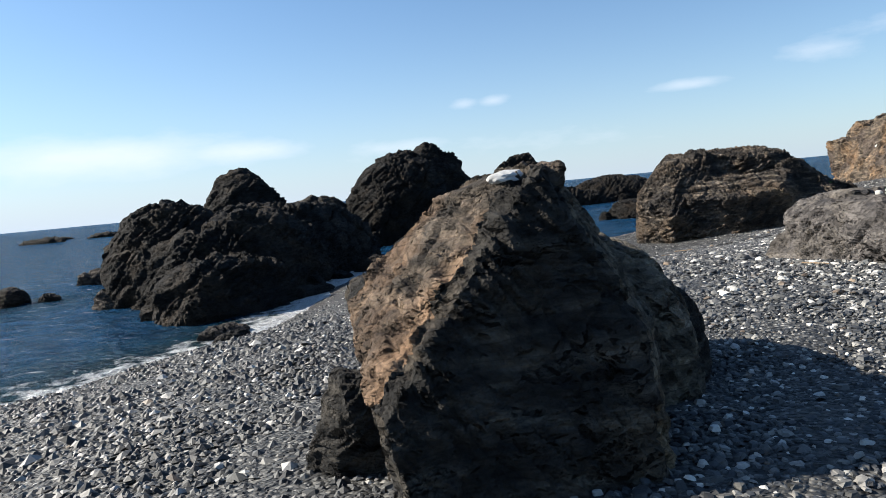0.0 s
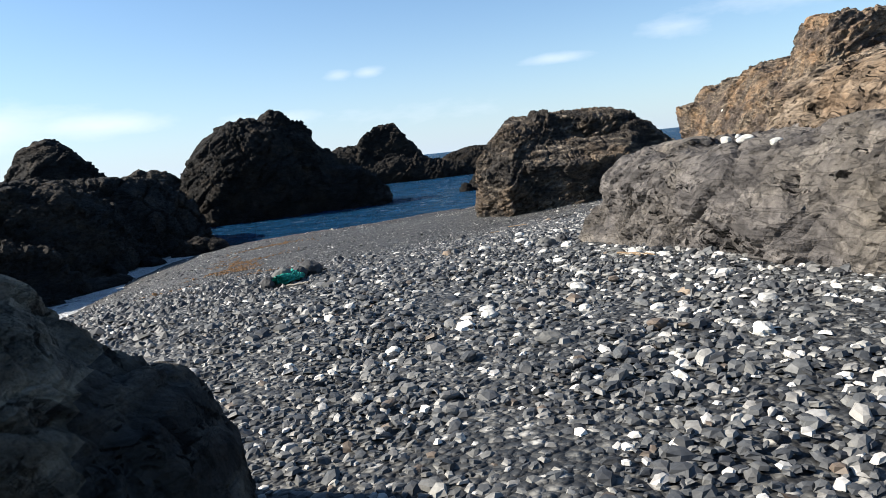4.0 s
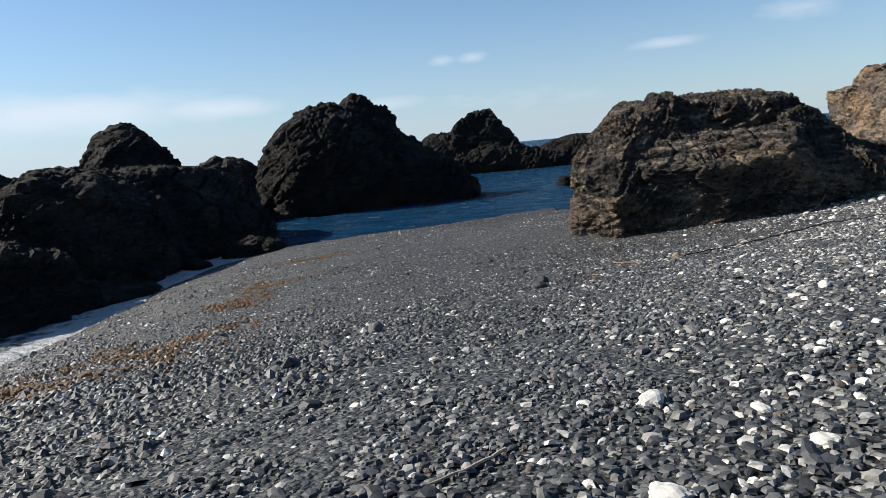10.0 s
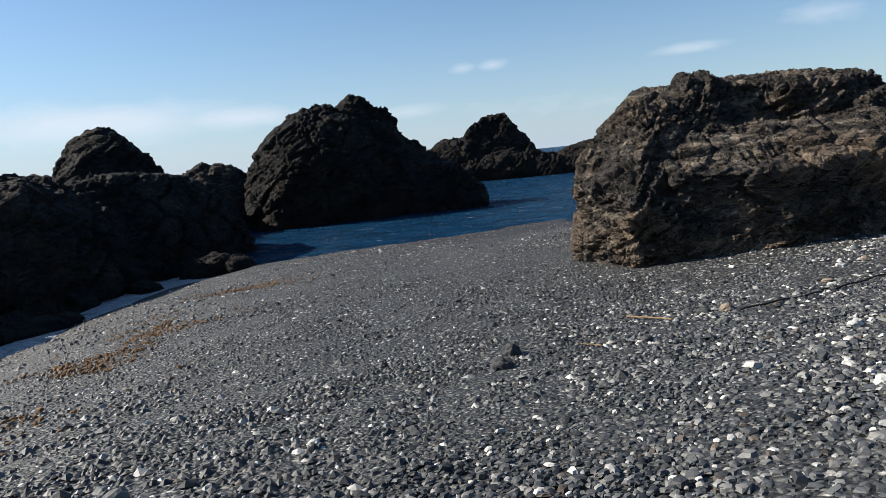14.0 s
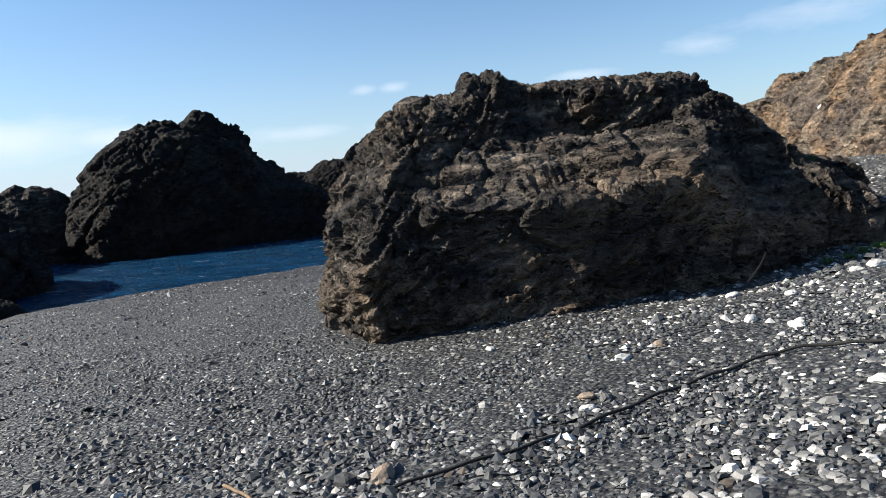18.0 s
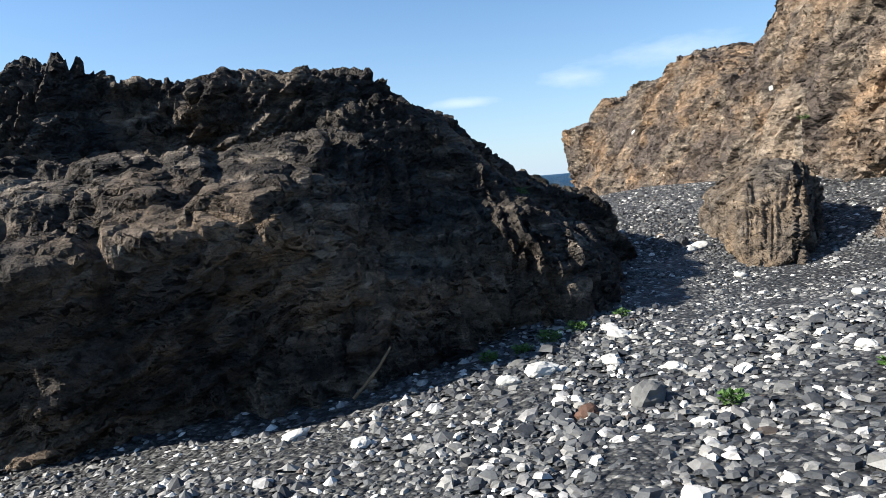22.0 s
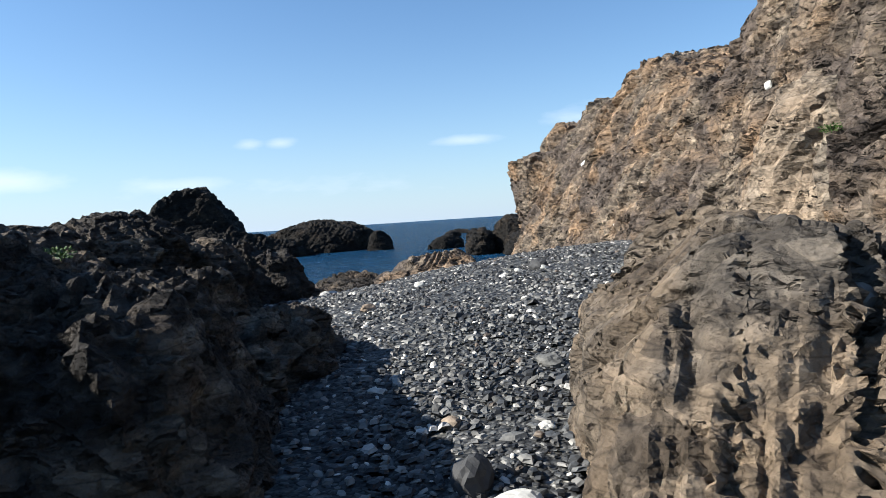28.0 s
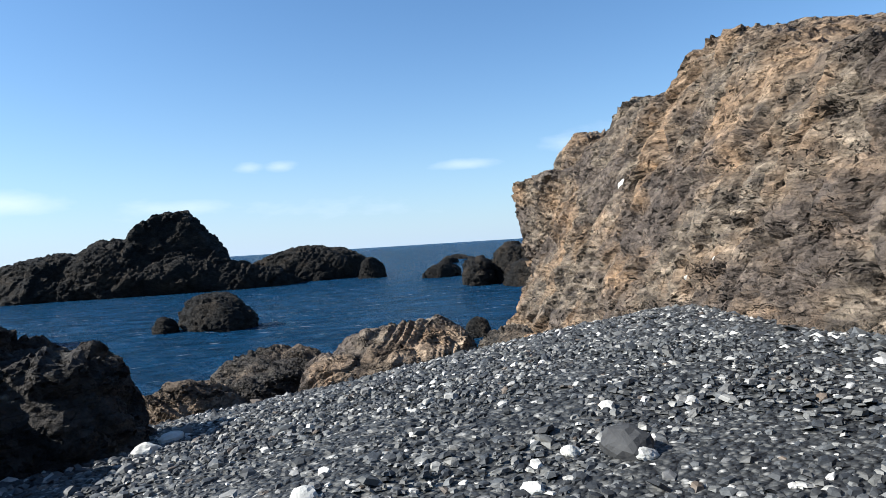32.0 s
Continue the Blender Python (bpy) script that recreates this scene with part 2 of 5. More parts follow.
class Block:
    """A rounded box hewn by flat cuts. Its depth is positive inside, in metres."""

    def __init__(self, lump, power, facets, cut, seed, cuts=(), proud=0.0):
        self.c, self.r = np.array(lump[:3]), np.array(lump[3:6])
        t = radians(lump[6])
        self.rot = np.array([[math.cos(t), -math.sin(t), 0], [math.sin(t), math.cos(t), 0], [0, 0, 1]])
        self.power, self.proud, self.planes = power, proud, []
        rnd = np.random.RandomState(seed * 7 + int(abs(lump[0] * 13 + lump[1] * 7)) % 991)
        for k in range(facets):
            d = rnd.normal(size=3) * (1, 1, 0.8)
            d /= np.linalg.norm(d)
            # how far the rounded box reaches that way
            reach = (np.abs(d) ** (power / (power - 1))).sum() ** ((power - 1) / power) * rnd.uniform(cut - 0.1, cut + 0.12)
            w = d / self.r
            n = self.rot @ w
            ln = np.linalg.norm(n)
            self.planes.append((n / ln, (n @ self.c + reach * 1.06) / ln))
        for n, at in cuts:
            n = np.array(n, float) / np.linalg.norm(n)
            self.planes.append((n, n @ np.array(at, float)))

    def depth(self, p):
        v = np.abs((p - self.c) @ self.rot) / (self.r * 1.06)
        d = (1 - (v ** self.power).sum(1) ** (1 / self.power)) * self.r.min()
        for n, reach in self.planes:
            d = np.minimum(d, reach - p @ n)
        return d + self.proud


def blended(depths, k):
    """Smooth union of depths, joined over about k metres."""
    out = depths[0]
    for d in depths[1:]:
        h = np.clip(0.5 + 0.5 * (d - out) / k, 0, 1)
        out = out * (1 - h) + d * h + k * h * (1 - h)
    return out


def skin(blocks, res, join, floor):
    """Vertices, quads and normals of the blocks' common surface, on a lattice of width res that is then halved."""
    lo = np.min([b.c - np.abs(b.rot) @ b.r * 1.1 for b in blocks], 0) - 2 * res
    hi = np.max([b.c + np.abs(b.rot) @ b.r * 1.1 for b in blocks], 0) + 2 * res
    xs, ys = np.meshgrid(np.linspace(lo[0], hi[0], 9), np.linspace(lo[1], hi[1], 9))
    lo[2] = max(lo[2], ground_z(xs, ys).min() + floor - 0.5)
    n = np.ceil((hi - lo) / res).astype(int) + 1
    axes = [lo[i] + res * np.arange(n[i]) for i in range(3)]
    field = np.full(n, -9.0)
    for b in blocks:
        ext = np.abs(b.rot) @ b.r * 1.1 + 2 * res + join
        sl = tuple(slice(max(int((b.c[i] - ext[i] - lo[i]) / res), 0), max(int((b.c[i] + ext[i] - lo[i]) / res) + 2, 1)) for i in range(3))
        sub = [axes[i][sl[i]] for i in range(3)]
        g = np.stack(np.meshgrid(*sub, indexing="ij"), -1)
        d = b.depth(g.reshape(-1, 3)).reshape(g.shape[:3])
        field[sl] = blended([field[sl], d], join)
    inside = field > 0
    total = np.zeros(n - 1, np.int8)
    for dx in (0, 1):
        for dy in (0, 1):
            for dz in (0, 1):
                total += inside[dx:n[0] - 1 + dx, dy:n[1] - 1 + dy, dz:n[2] - 1 + dz]
    cell = (total > 0) & (total < 8)
    index = np.full(n - 1, -1, np.int64)
    index[cell] = np.arange(cell.sum())
    v = lo + res * (np.argwhere(cell) + 0.5)
    quads = []
    for ax in range(3):
        o = [i for i in range(3) if i != ax]
        first = [slice(1, -1)] * 3
        first[ax] = slice(0, -1)
        second = list(first)
        second[ax] = slice(1, None)
        a, b = inside[tuple(first)], inside[tuple(second)]
        for flip, hit in ((0, a & ~b), (1, b & ~a)):
            e = np.argwhere(hit)
            e[:, o[0]] += 1
            e[:, o[1]] += 1
            ring = []
            for d0, d1 in ((-1, -1), (0, -1), (0, 0), (-1, 0)):
                c = e.copy()
                c[:, o[0]] += d0
                c[:, o[1]] += d1
                ring.append(index[c[:, 0], c[:, 1], c[:, 2]])
            q = np.stack(ring, 1)
            quads.append(q[:, ::-1] if flip == (0 if ax == 1 else 1) else q)
    quads = np.concatenate(quads)
    quads = quads[(quads >= 0).all(1)]

    def value(p):
        return blended([b.depth(p) for b in blocks], join)

    def slope(p, h):
        g = np.stack([value(p + h * np.eye(3)[i]) - value(p - h * np.eye(3)[i]) for i in range(3)], 1) / (2 * h)
        return g, np.maximum((g ** 2).sum(1), 0.05)

    def settle(p, times, most):
        for k in range(times):
            g, g2 = slope(p, 0.2 * res)
            step = -(value(p) / g2)[:, None] * g
            p = p + np.clip(step, -most, most)
        return p

    v = settle(v, 2, 0.7 * res)
    # halve the lattice
    m = len(v)
    edges = np.sort(np.stack([quads, np.roll(quads, -1, 1)], -1).reshape(-1, 2), 1)
    uniq, back = np.unique(edges[:, 0] * m + edges[:, 1], return_inverse=True)
    mids = (v[uniq // m] + v[uniq % m]) / 2
    back = back.reshape(-1, 4) + m
    hubs = np.arange(len(quads)) + m + len(mids)
    v = settle(np.concatenate([v, mids, v[quads].mean(1)]), 1, 0.3 * res)
    quads = np.concatenate([np.stack([quads[:, i], back[:, i], hubs, back[:, i - 1]], 1) for i in range(4)])
    keep = v[:, 2] > ground_z(v[:, 0], v[:, 1]) + floor
    quads = quads[keep[quads].any(1)]
    used = np.unique(quads)
    to = np.zeros(len(v), np.int64)
    to[used] = np.arange(len(used))
    v, quads = v[used], to[quads]
    g, g2 = slope(v, 0.5 * res)
    normal = -g / np.sqrt(g2)[:, None]
    return v, quads, normal / np.maximum(np.linalg.norm(normal, axis=1), 1e-6)[:, None]


def crag(name, label, mat, parts, category="rock", group="", power=2.4, res=0.1, floor=-0.35, dip=(0.5, 0.2, 0.8), layer=0.25,
         rough=(0.1, 0.1, 0.05, 0.02), seed=1, size=1.0, grain=1.0, soft=0.5, run=4.0, fold=0.7, facets=9, cut=0.84, smooth=False, join=0.12, cuts=()):
    """A rock of one or more blocks that grow into one another. parts: rows of name, lump, and if need be a material and settings of its own."""
    common = dict(rough=rough, size=size, layer=layer, dip=dip, grain=grain, soft=soft, run=run, fold=fold)
    blocks, looks, of_look, mats = [], [], [], []
    for pname, lump, *own in parts:
        mine = dict(own[1]) if len(own) > 1 else {}
        mats.append(own[0] if own and own[0] else mat)
        blocks.append(Block(lump, mine.pop("power", power), mine.pop("facets", facets), mine.pop("cut", cut), seed, tuple(mine.pop("cuts", ())) + tuple(cuts), mine.pop("proud", 0.0)))
        look_of = dict(common, **mine)
        if look_of not in looks:
            looks.append(look_of)
        of_look.append(looks.index(look_of))
    v, quads, normal = skin(blocks, res, join, floor)
    depths = np.stack([b.depth(v) for b in blocks], 1)
    weight = np.exp(np.clip((depths - depths.max(1)[:, None]) / max(join, 0.05), -30, 0))
    off, total = np.zeros(len(v)), weight.sum(1)
    for k, look_of in enumerate(looks):
        w = weight[:, [i for i, o in enumerate(of_look) if o == k]].sum(1) / total
        on = w > 0.02
        if on.any():
            off[on] += w[on] * weathered(v[on], seed=seed, **look_of)
    off = off - off.mean()
    most = 1.9 * off.std()
    v = v + normal * (most * np.tanh(off / most))[:, None]
    owner = depths.argmax(1)[quads[:, 0]]
    made = []
    for k, (pname, *_) in enumerate(parts):
        mine = quads[owner == k]
        if not len(mine):
            made.append(None)
            continue
        used = np.unique(mine)
        to = np.zeros(len(v), np.int32)
        to[used] = np.arange(len(used), dtype=np.int32)
        me = mesh_from(pname if len(parts) > 1 else name, v[used], to[mine], smooth=smooth)
        me.materials.append(mats[k])
        made.append(me)
    if len(parts) == 1:
        return tagged(new(name, made[0]), label, category, group)
    base = new(name)
    l0 = parts[0][1]
    base.location = (l0[0], l0[1], float(ground_z(l0[0], l0[1])))
    inv = Matrix.Translation(base.location).inverted()
    for (pname, *_), me in zip(parts, made):
        if me:
            ob = part(pname, me, None, base)
            ob.matrix_parent_inverse = inv
    return tagged(base, label, category, group)

# ---- materials ----
def nodes_of(name):
    m = bpy.data.materials.new(name)
    m.use_nodes = True
    nt = m.node_tree
    return m, nt.nodes, nt.links, nt.nodes["Principled BSDF"]


def ramp(nodes, stops, interp="LINEAR"):
    r = nodes.new("ShaderNodeValToRGB")
    r.color_ramp.interpolation = interp
    els = r.color_ramp.elements
    while len(els) < len(stops):
        els.new(0.5)
    for el, (pos, col) in zip(els, stops):
        el.position, el.color = pos, (*col, 1) if len(col) == 3 else col
    return r


def tex(nodes, links, kind, scale, coord, detail=4.0, stretch=None, rough=0.55):
    n = nodes.new("ShaderNodeTex" + kind)
    n.inputs["Scale"].default_value = scale
    if "Detail" in n.inputs and kind == "Noise":
        n.inputs["Detail"].default_value = detail
        n.inputs["Roughness"].default_value = rough
    if stretch:
        mp = nodes.new("ShaderNodeMapping")
        mp.inputs["Rotation"].default_value = [radians(a) for a in stretch[0]]
        mp.inputs["Scale"].default_value = stretch[1]
        links.new(coord, mp.inputs[0])
        coord = mp.outputs[0]
    links.new(coord, n.inputs["Vector"])
    return n


def mix(nodes, links, fac, a, b, mode="MIX"):
    m = nodes.new("ShaderNodeMix")
    m.data_type, m.blend_type = "RGBA", mode
    for sock, v in ((m.inputs[0], fac), (m.inputs[6], a), (m.inputs[7], b)):
        if isinstance(v, (int, float)):
            sock.default_value = v
        elif isinstance(v, tuple):
            sock.default_value = (*v, 1)
        else:
            links.new(v, sock)
    return m.outputs[2]


def vec(nodes, links, op, a, b, c=None):
    """One step of vector arithmetic."""
    m = nodes.new("ShaderNodeVectorMath")
    m.operation = op
    for sock, v in zip(m.inputs, (a, b, c)):
        if isinstance(v, tuple):
            sock.default_value = v
        elif v is not None:
            links.new(v, sock)
    return m.outputs["Value" if op == "DOT_PRODUCT" else "Vector"]


def rock_material(name, dark, mid, light, accent, accent_amount=0.45, dip=(20, 35, 0), lichen=0.0, bump=0.5, rough=0.85, patch=None, fracture=1.0):
    m, n, l, b = nodes_of(name)
    co = n.new("ShaderNodeTexCoord").outputs["Object"]
    big = tex(n, l, "Noise", 0.55, co, 5)
    fine = tex(n, l, "Noise", 9.0, co, 8, None, 0.7)
    band = tex(n, l, "Noise", 1.6, co, 6, (dip, (1.0, 1.0, 5.0)))
    r1 = ramp(n, [(0.32, dark), (0.52, mid), (0.7, light)])
    l.new(band.outputs[0], r1.inputs[0])
    r2 = ramp(n, [(0.6 - accent_amount * 0.4, (0, 0, 0)), (0.78 - accent_amount * 0.4, (1, 1, 1))])
    l.new(big.outputs[0], r2.inputs[0])
    c1 = mix(n, l, r2.outputs[0], r1.outputs[0], accent)
    if patch:
        pt = tex(n, l, "Noise", 0.42, co, 6, ((40, 10, 70), (1.0, 1.0, 1.7)), 0.6)
        rq = ramp(n, [(0.47, (0, 0, 0)), (0.58, (1, 1, 1))])
        l.new(pt.outputs[0], rq.inputs[0])
        c1 = mix(n, l, rq.outputs[0], c1, patch)
    r3 = ramp(n, [(0.3, (0.55, 0.55, 0.55)), (0.7, (1.25, 1.25, 1.25))])
    l.new(fine.outputs[0], r3.inputs[0])
    c2 = mix(n, l, 1.0, c1, r3.outputs[0], "MULTIPLY")
    vein = tex(n, l, "Voronoi", 2.1, band.inputs["Vector"].links[0].from_socket)
    vein.feature = "DISTANCE_TO_EDGE"
    rv = ramp(n, [(0.0, (0.35, 0.35, 0.35)), (0.05, (1, 1, 1))])
    l.new(vein.outputs[0], rv.inputs[0])
    c3 = mix(n, l, 0.7, c2, rv.outputs[0], "MULTIPLY")
    if lichen:
        li = tex(n, l, "Noise", 3.1, co, 7, None, 0.75)
        rl = ramp(n, [(0.62, (0, 0, 0)), (0.68, (lichen, lichen, lichen))])
        l.new(li.outputs[0], rl.inputs[0])
        c3 = mix(n, l, rl.outputs[0], c3, (0.33, 0.31, 0.25))
    # fractured faces: every cell of the rock is a small plane with a tilt and a tone of its own
    wob = tex(n, l, "Noise", 1.7, co, 3)
    sway = vec(n, l, "MULTIPLY_ADD", wob.outputs["Color"], (0.5, 0.5, 0.5), co)
    chip = None
    for scale, slope in ((1.9, 1.1), (5.2, 1.0), (14.0, 0.8)):
        v = tex(n, l, "Voronoi", scale, sway, 0, (dip, (0.8, 1.0, 2.6)))
        away = vec(n, l, "SUBTRACT", v.inputs["Vector"].links[0].from_socket, v.outputs["Position"])
        lean = vec(n, l, "SUBTRACT", v.outputs["Color"], (0.5, 0.5, 0.5))
        d = vec(n, l, "DOT_PRODUCT", away, lean)
        bf = n.new("ShaderNodeBump")
        bf.inputs["Strength"].default_value, bf.inputs["Distance"].default_value = 1.0, slope * fracture
        l.new(d, bf.inputs["Height"])
        if chip:
            l.new(chip, bf.inputs["Normal"])
        chip = bf.outputs[0]
        if scale < 10:
            sep = n.new("ShaderNodeSeparateColor")
            l.new(v.outputs["Color"], sep.inputs[0])
            tone = ramp(n, [(0.0, (0.68, 0.68, 0.69)), (1.0, (1.3, 1.29, 1.27))])
            l.new(sep.outputs[1], tone.inputs[0])
            c3 = mix(n, l, 1.0, c3, tone.outputs[0], "MULTIPLY")
    l.new(c3, b.inputs["Base Color"])
    b.inputs["Roughness"].default_value = rough
    b.inputs["Specular IOR Level"].default_value = 0.2
    h1 = tex(n, l, "Noise", 14.0, co, 9, (dip, (1.0, 1.0, 2.6)), 0.68)
    h2 = tex(n, l, "Noise", 45.0, co, 6, None, 0.7)
    bp = n.new("ShaderNodeBump")
    bp.inputs["Strength"].default_value, bp.inputs["Distance"].default_value = bump, 0.06
    l.new(h1.outputs[0], bp.inputs["Height"])
    l.new(chip, bp.inputs["Normal"])
    bp2 = n.new("ShaderNodeBump")
    bp2.inputs["Strength"].default_value, bp2.inputs["Distance"].default_value = bump * 0.8, 0.015
    l.new(h2.outputs[0], bp2.inputs["Height"])
    l.new(bp.outputs[0], bp2.inputs["Normal"])
    pit = tex(n, l, "Voronoi", 38.0, co)
    bp3 = n.new("ShaderNodeBump")
    bp3.inputs["Strength"].default_value, bp3.inputs["Distance"].default_value = bump * 0.7, 0.012
    l.new(pit.outputs["Distance"], bp3.inputs["Height"])
    l.new(bp2.outputs[0], bp3.inputs["Normal"])
    l.new(bp3.outputs[0], b.inputs["Normal"])
    return m


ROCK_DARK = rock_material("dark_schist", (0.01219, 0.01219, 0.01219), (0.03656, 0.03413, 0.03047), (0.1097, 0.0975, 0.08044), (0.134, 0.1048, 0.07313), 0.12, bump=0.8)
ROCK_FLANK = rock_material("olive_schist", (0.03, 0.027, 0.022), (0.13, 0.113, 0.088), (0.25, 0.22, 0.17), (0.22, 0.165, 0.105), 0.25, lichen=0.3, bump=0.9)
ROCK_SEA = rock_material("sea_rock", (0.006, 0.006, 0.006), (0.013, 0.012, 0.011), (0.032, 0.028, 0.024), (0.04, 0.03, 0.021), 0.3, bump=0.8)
ROCK_BROWN = rock_material("brown_schist", (0.018, 0.0165, 0.015), (0.083, 0.07, 0.058), (0.29, 0.243, 0.19), (0.2, 0.148, 0.103), 0.3, lichen=0.3, patch=(0.05, 0.044, 0.039), bump=0.9, fracture=1.25)
# sunlight on the boulder's upper slope, painted in as a paler tan schist
ROCK_SUNLIT = rock_material("sunlit_tan_schist", (0.022, 0.02, 0.018), (0.1, 0.082, 0.064), (0.3, 0.23, 0.17), (0.3, 0.19, 0.115), 0.4, bump=0.8)
ROCK_SLAB = rock_material("slab_rock", (0.0396, 0.03432, 0.02904), (0.1294, 0.1109, 0.09108), (0.2112, 0.1795, 0.1426), (0.198, 0.1478, 0.1003), 0.35, lichen=0.25, bump=0.7, fracture=0.75)
ROCK_GREY = rock_material("grey_schist", (0.0675, 0.0621, 0.0594), (0.1121, 0.1026, 0.0972), (0.1688, 0.1539, 0.1418), (0.135, 0.1188, 0.09855), 0.3, bump=0.6, fracture=0.6)
ROCK_TAN = rock_material("tan_cliff_rock", (0.068, 0.057, 0.049), (0.2, 0.161, 0.122), (0.35, 0.285, 0.215), (0.33, 0.22, 0.134), 0.4, (60, 20, 10), lichen=0.3, patch=(0.13, 0.104, 0.086), bump=0.8)
ROCK_OCHRE = rock_material("ochre_rock", (0.078, 0.0624, 0.0494), (0.169, 0.13, 0.0936), (0.26, 0.208, 0.156), (0.247, 0.1625, 0.0975), 0.4, (30, 40, 10), lichen=0.2)


ROCK_PALE = rock_material("pale_cliff_rock", (0.1, 0.085, 0.07), (0.22, 0.185, 0.145), (0.34, 0.29, 0.23), (0.29, 0.22, 0.155), 0.3, lichen=0.2, bump=0.6, fracture=0.6)


def pebble_material(name, stops, per_island=True, tint=None):
    m, n, l, b = nodes_of(name)
    if per_island:
        rnd = n.new("ShaderNodeNewGeometry").outputs["Random Per Island"]
    else:
        rnd = n.new("ShaderNodeObjectInfo").outputs["Random"]
    r = ramp(n, stops, "CONSTANT")
    l.new(rnd, r.inputs[0])
    mul = n.new("ShaderNodeMath")
    mul.operation = "MULTIPLY"
    mul.inputs[1].default_value = 57.31
    l.new(rnd, mul.inputs[0])
    fr = n.new("ShaderNodeMath")
    fr.operation = "FRACT"
    l.new(mul.outputs[0], fr.inputs[0])
    rr = ramp(n, [(0.0, (0.62, 0.62, 0.64)), (1.0, (1.35, 1.33, 1.3))])
    l.new(fr.outputs[0], rr.inputs[0])
    c = mix(n, l, 1.0, r.outputs[0], rr.outputs[0], "MULTIPLY")
    co = n.new("ShaderNodeTexCoord").outputs["Object"]
    f = tex(n, l, "Noise", 28.0, co, 6, None, 0.65)
    rf = ramp(n, [(0.3, (0.7, 0.7, 0.7)), (0.7, (1.2, 1.2, 1.2))])
    l.new(f.outputs[0], rf.inputs[0])
    c = mix(n, l, 1.0, c, rf.outputs[0], "MULTIPLY")
    l.new(c, b.inputs["Base Color"])
    b.inputs["Roughness"].default_value = 0.62
    b.inputs["Specular IOR Level"].default_value = 0.4
    bp = n.new("ShaderNodeBump")
    bp.inputs["Strength"].default_value, bp.inputs["Distance"].default_value = 0.35, 0.006
    f2 = tex(n, l, "Noise", 60.0, co, 5)
    l.new(f2.outputs[0], bp.inputs["Height"])
    l.new(bp.outputs[0], b.inputs["Normal"])
    return m


SLATE = [(0.0, (0.038, 0.041, 0.045)), (0.26, (0.056, 0.059, 0.062)), (0.46, (0.082, 0.085, 0.086)), (0.66, (0.118, 0.118, 0.113)),
         (0.77, (0.18, 0.176, 0.166)), (0.855, (0.1, 0.078, 0.06)), (0.872, (0.24, 0.235, 0.217)), (0.935, (0.47, 0.455, 0.42))]
SLATE_LOW = [(0.0, (0.018, 0.0195, 0.0215)), (0.26, (0.028, 0.029, 0.03)), (0.5, (0.046, 0.047, 0.046)), (0.7, (0.085, 0.084, 0.079)), (0.84, (0.15, 0.146, 0.135)), (0.93, (0.36, 0.348, 0.322))]
SLATE_RICH = [(0.0, (0.042, 0.045, 0.049)), (0.24, (0.06, 0.063, 0.066)), (0.42, (0.09, 0.093, 0.093)), (0.58, (0.13, 0.129, 0.123)), (0.7, (0.2, 0.196, 0.184)), (0.78, (0.3, 0.29, 0.268)), (0.86, (0.5, 0.485, 0.45))]
PEBBLE = pebble_material("slate_pebbles", SLATE)
PEBBLE_RICH = pebble_material("pale_slate_pebbles", SLATE_RICH)
PEBBLE_LOW = pebble_material("dark_slate_pebbles", SLATE_LOW)
PEBBLE_ONE = pebble_material("slate_stone", SLATE, False)


def ground_material():
    m, n, l, b = nodes_of("shingle_bed")
    co = n.new("ShaderNodeTexCoord").outputs["Object"]
    cols, hts = [], []
    for scale in (16.0, 30.0):
        v = tex(n, l, "Voronoi", scale, co, 0, ((0, 0, 20), (1.0, 1.2, 1.0)))
        v.inputs["Randomness"].default_value = 1.0
        sep = n.new("ShaderNodeSeparateColor")
        l.new(v.outputs["Color"], sep.inputs[0])
        r = ramp(n, SLATE_LOW, "CONSTANT")
        l.new(sep.outputs[0], r.inputs[0])
        # shade in the gaps is painted: each pebble's colour darkens to its rim
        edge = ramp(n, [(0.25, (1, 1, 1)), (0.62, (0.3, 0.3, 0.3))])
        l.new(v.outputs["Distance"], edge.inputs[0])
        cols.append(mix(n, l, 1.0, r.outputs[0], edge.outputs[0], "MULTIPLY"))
        hts.append(v.outputs["Distance"])
    zone = tex(n, l, "Noise", 0.6, co, 3)
    rz = ramp(n, [(0.4, (0, 0, 0)), (0.6, (1, 1, 1))])
    l.new(zone.outputs[0], rz.inputs[0])
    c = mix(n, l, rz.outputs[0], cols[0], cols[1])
    sep = n.new("ShaderNodeSeparateXYZ")
    l.new(co, sep.inputs[0])
    wet = n.new("ShaderNodeMapRange")
    wet.inputs[1].default_value, wet.inputs[2].default_value = 0.15, 0.5
    l.new(sep.outputs[2], wet.inputs[0])
    dk = ramp(n, [(0.0, (0.45, 0.43, 0.42)), (1.0, (1, 1, 1))])
    l.new(wet.outputs[0], dk.inputs[0])
    c = mix(n, l, 1.0, c, dk.outputs[0], "MULTIPLY")
    l.new(c, b.inputs["Base Color"])
    b.inputs["Roughness"].default_value = 0.7
    bp = n.new("ShaderNodeBump")
    bp.invert = True
    bp.inputs["Strength"].default_value, bp.inputs["Distance"].default_value = 0.9, 0.04
    l.new(hts[0], bp.inputs["Height"])
    bp2 = n.new("ShaderNodeBump")
    bp2.invert = True
    bp2.inputs["Strength"].default_value, bp2.inputs["Distance"].default_value = 0.7, 0.02
    l.new(hts[1], bp2.inputs["Height"])
    l.new(bp.outputs[0], bp2.inputs["Normal"])
    l.new(bp2.outputs[0], b.inputs["Normal"])
    return m


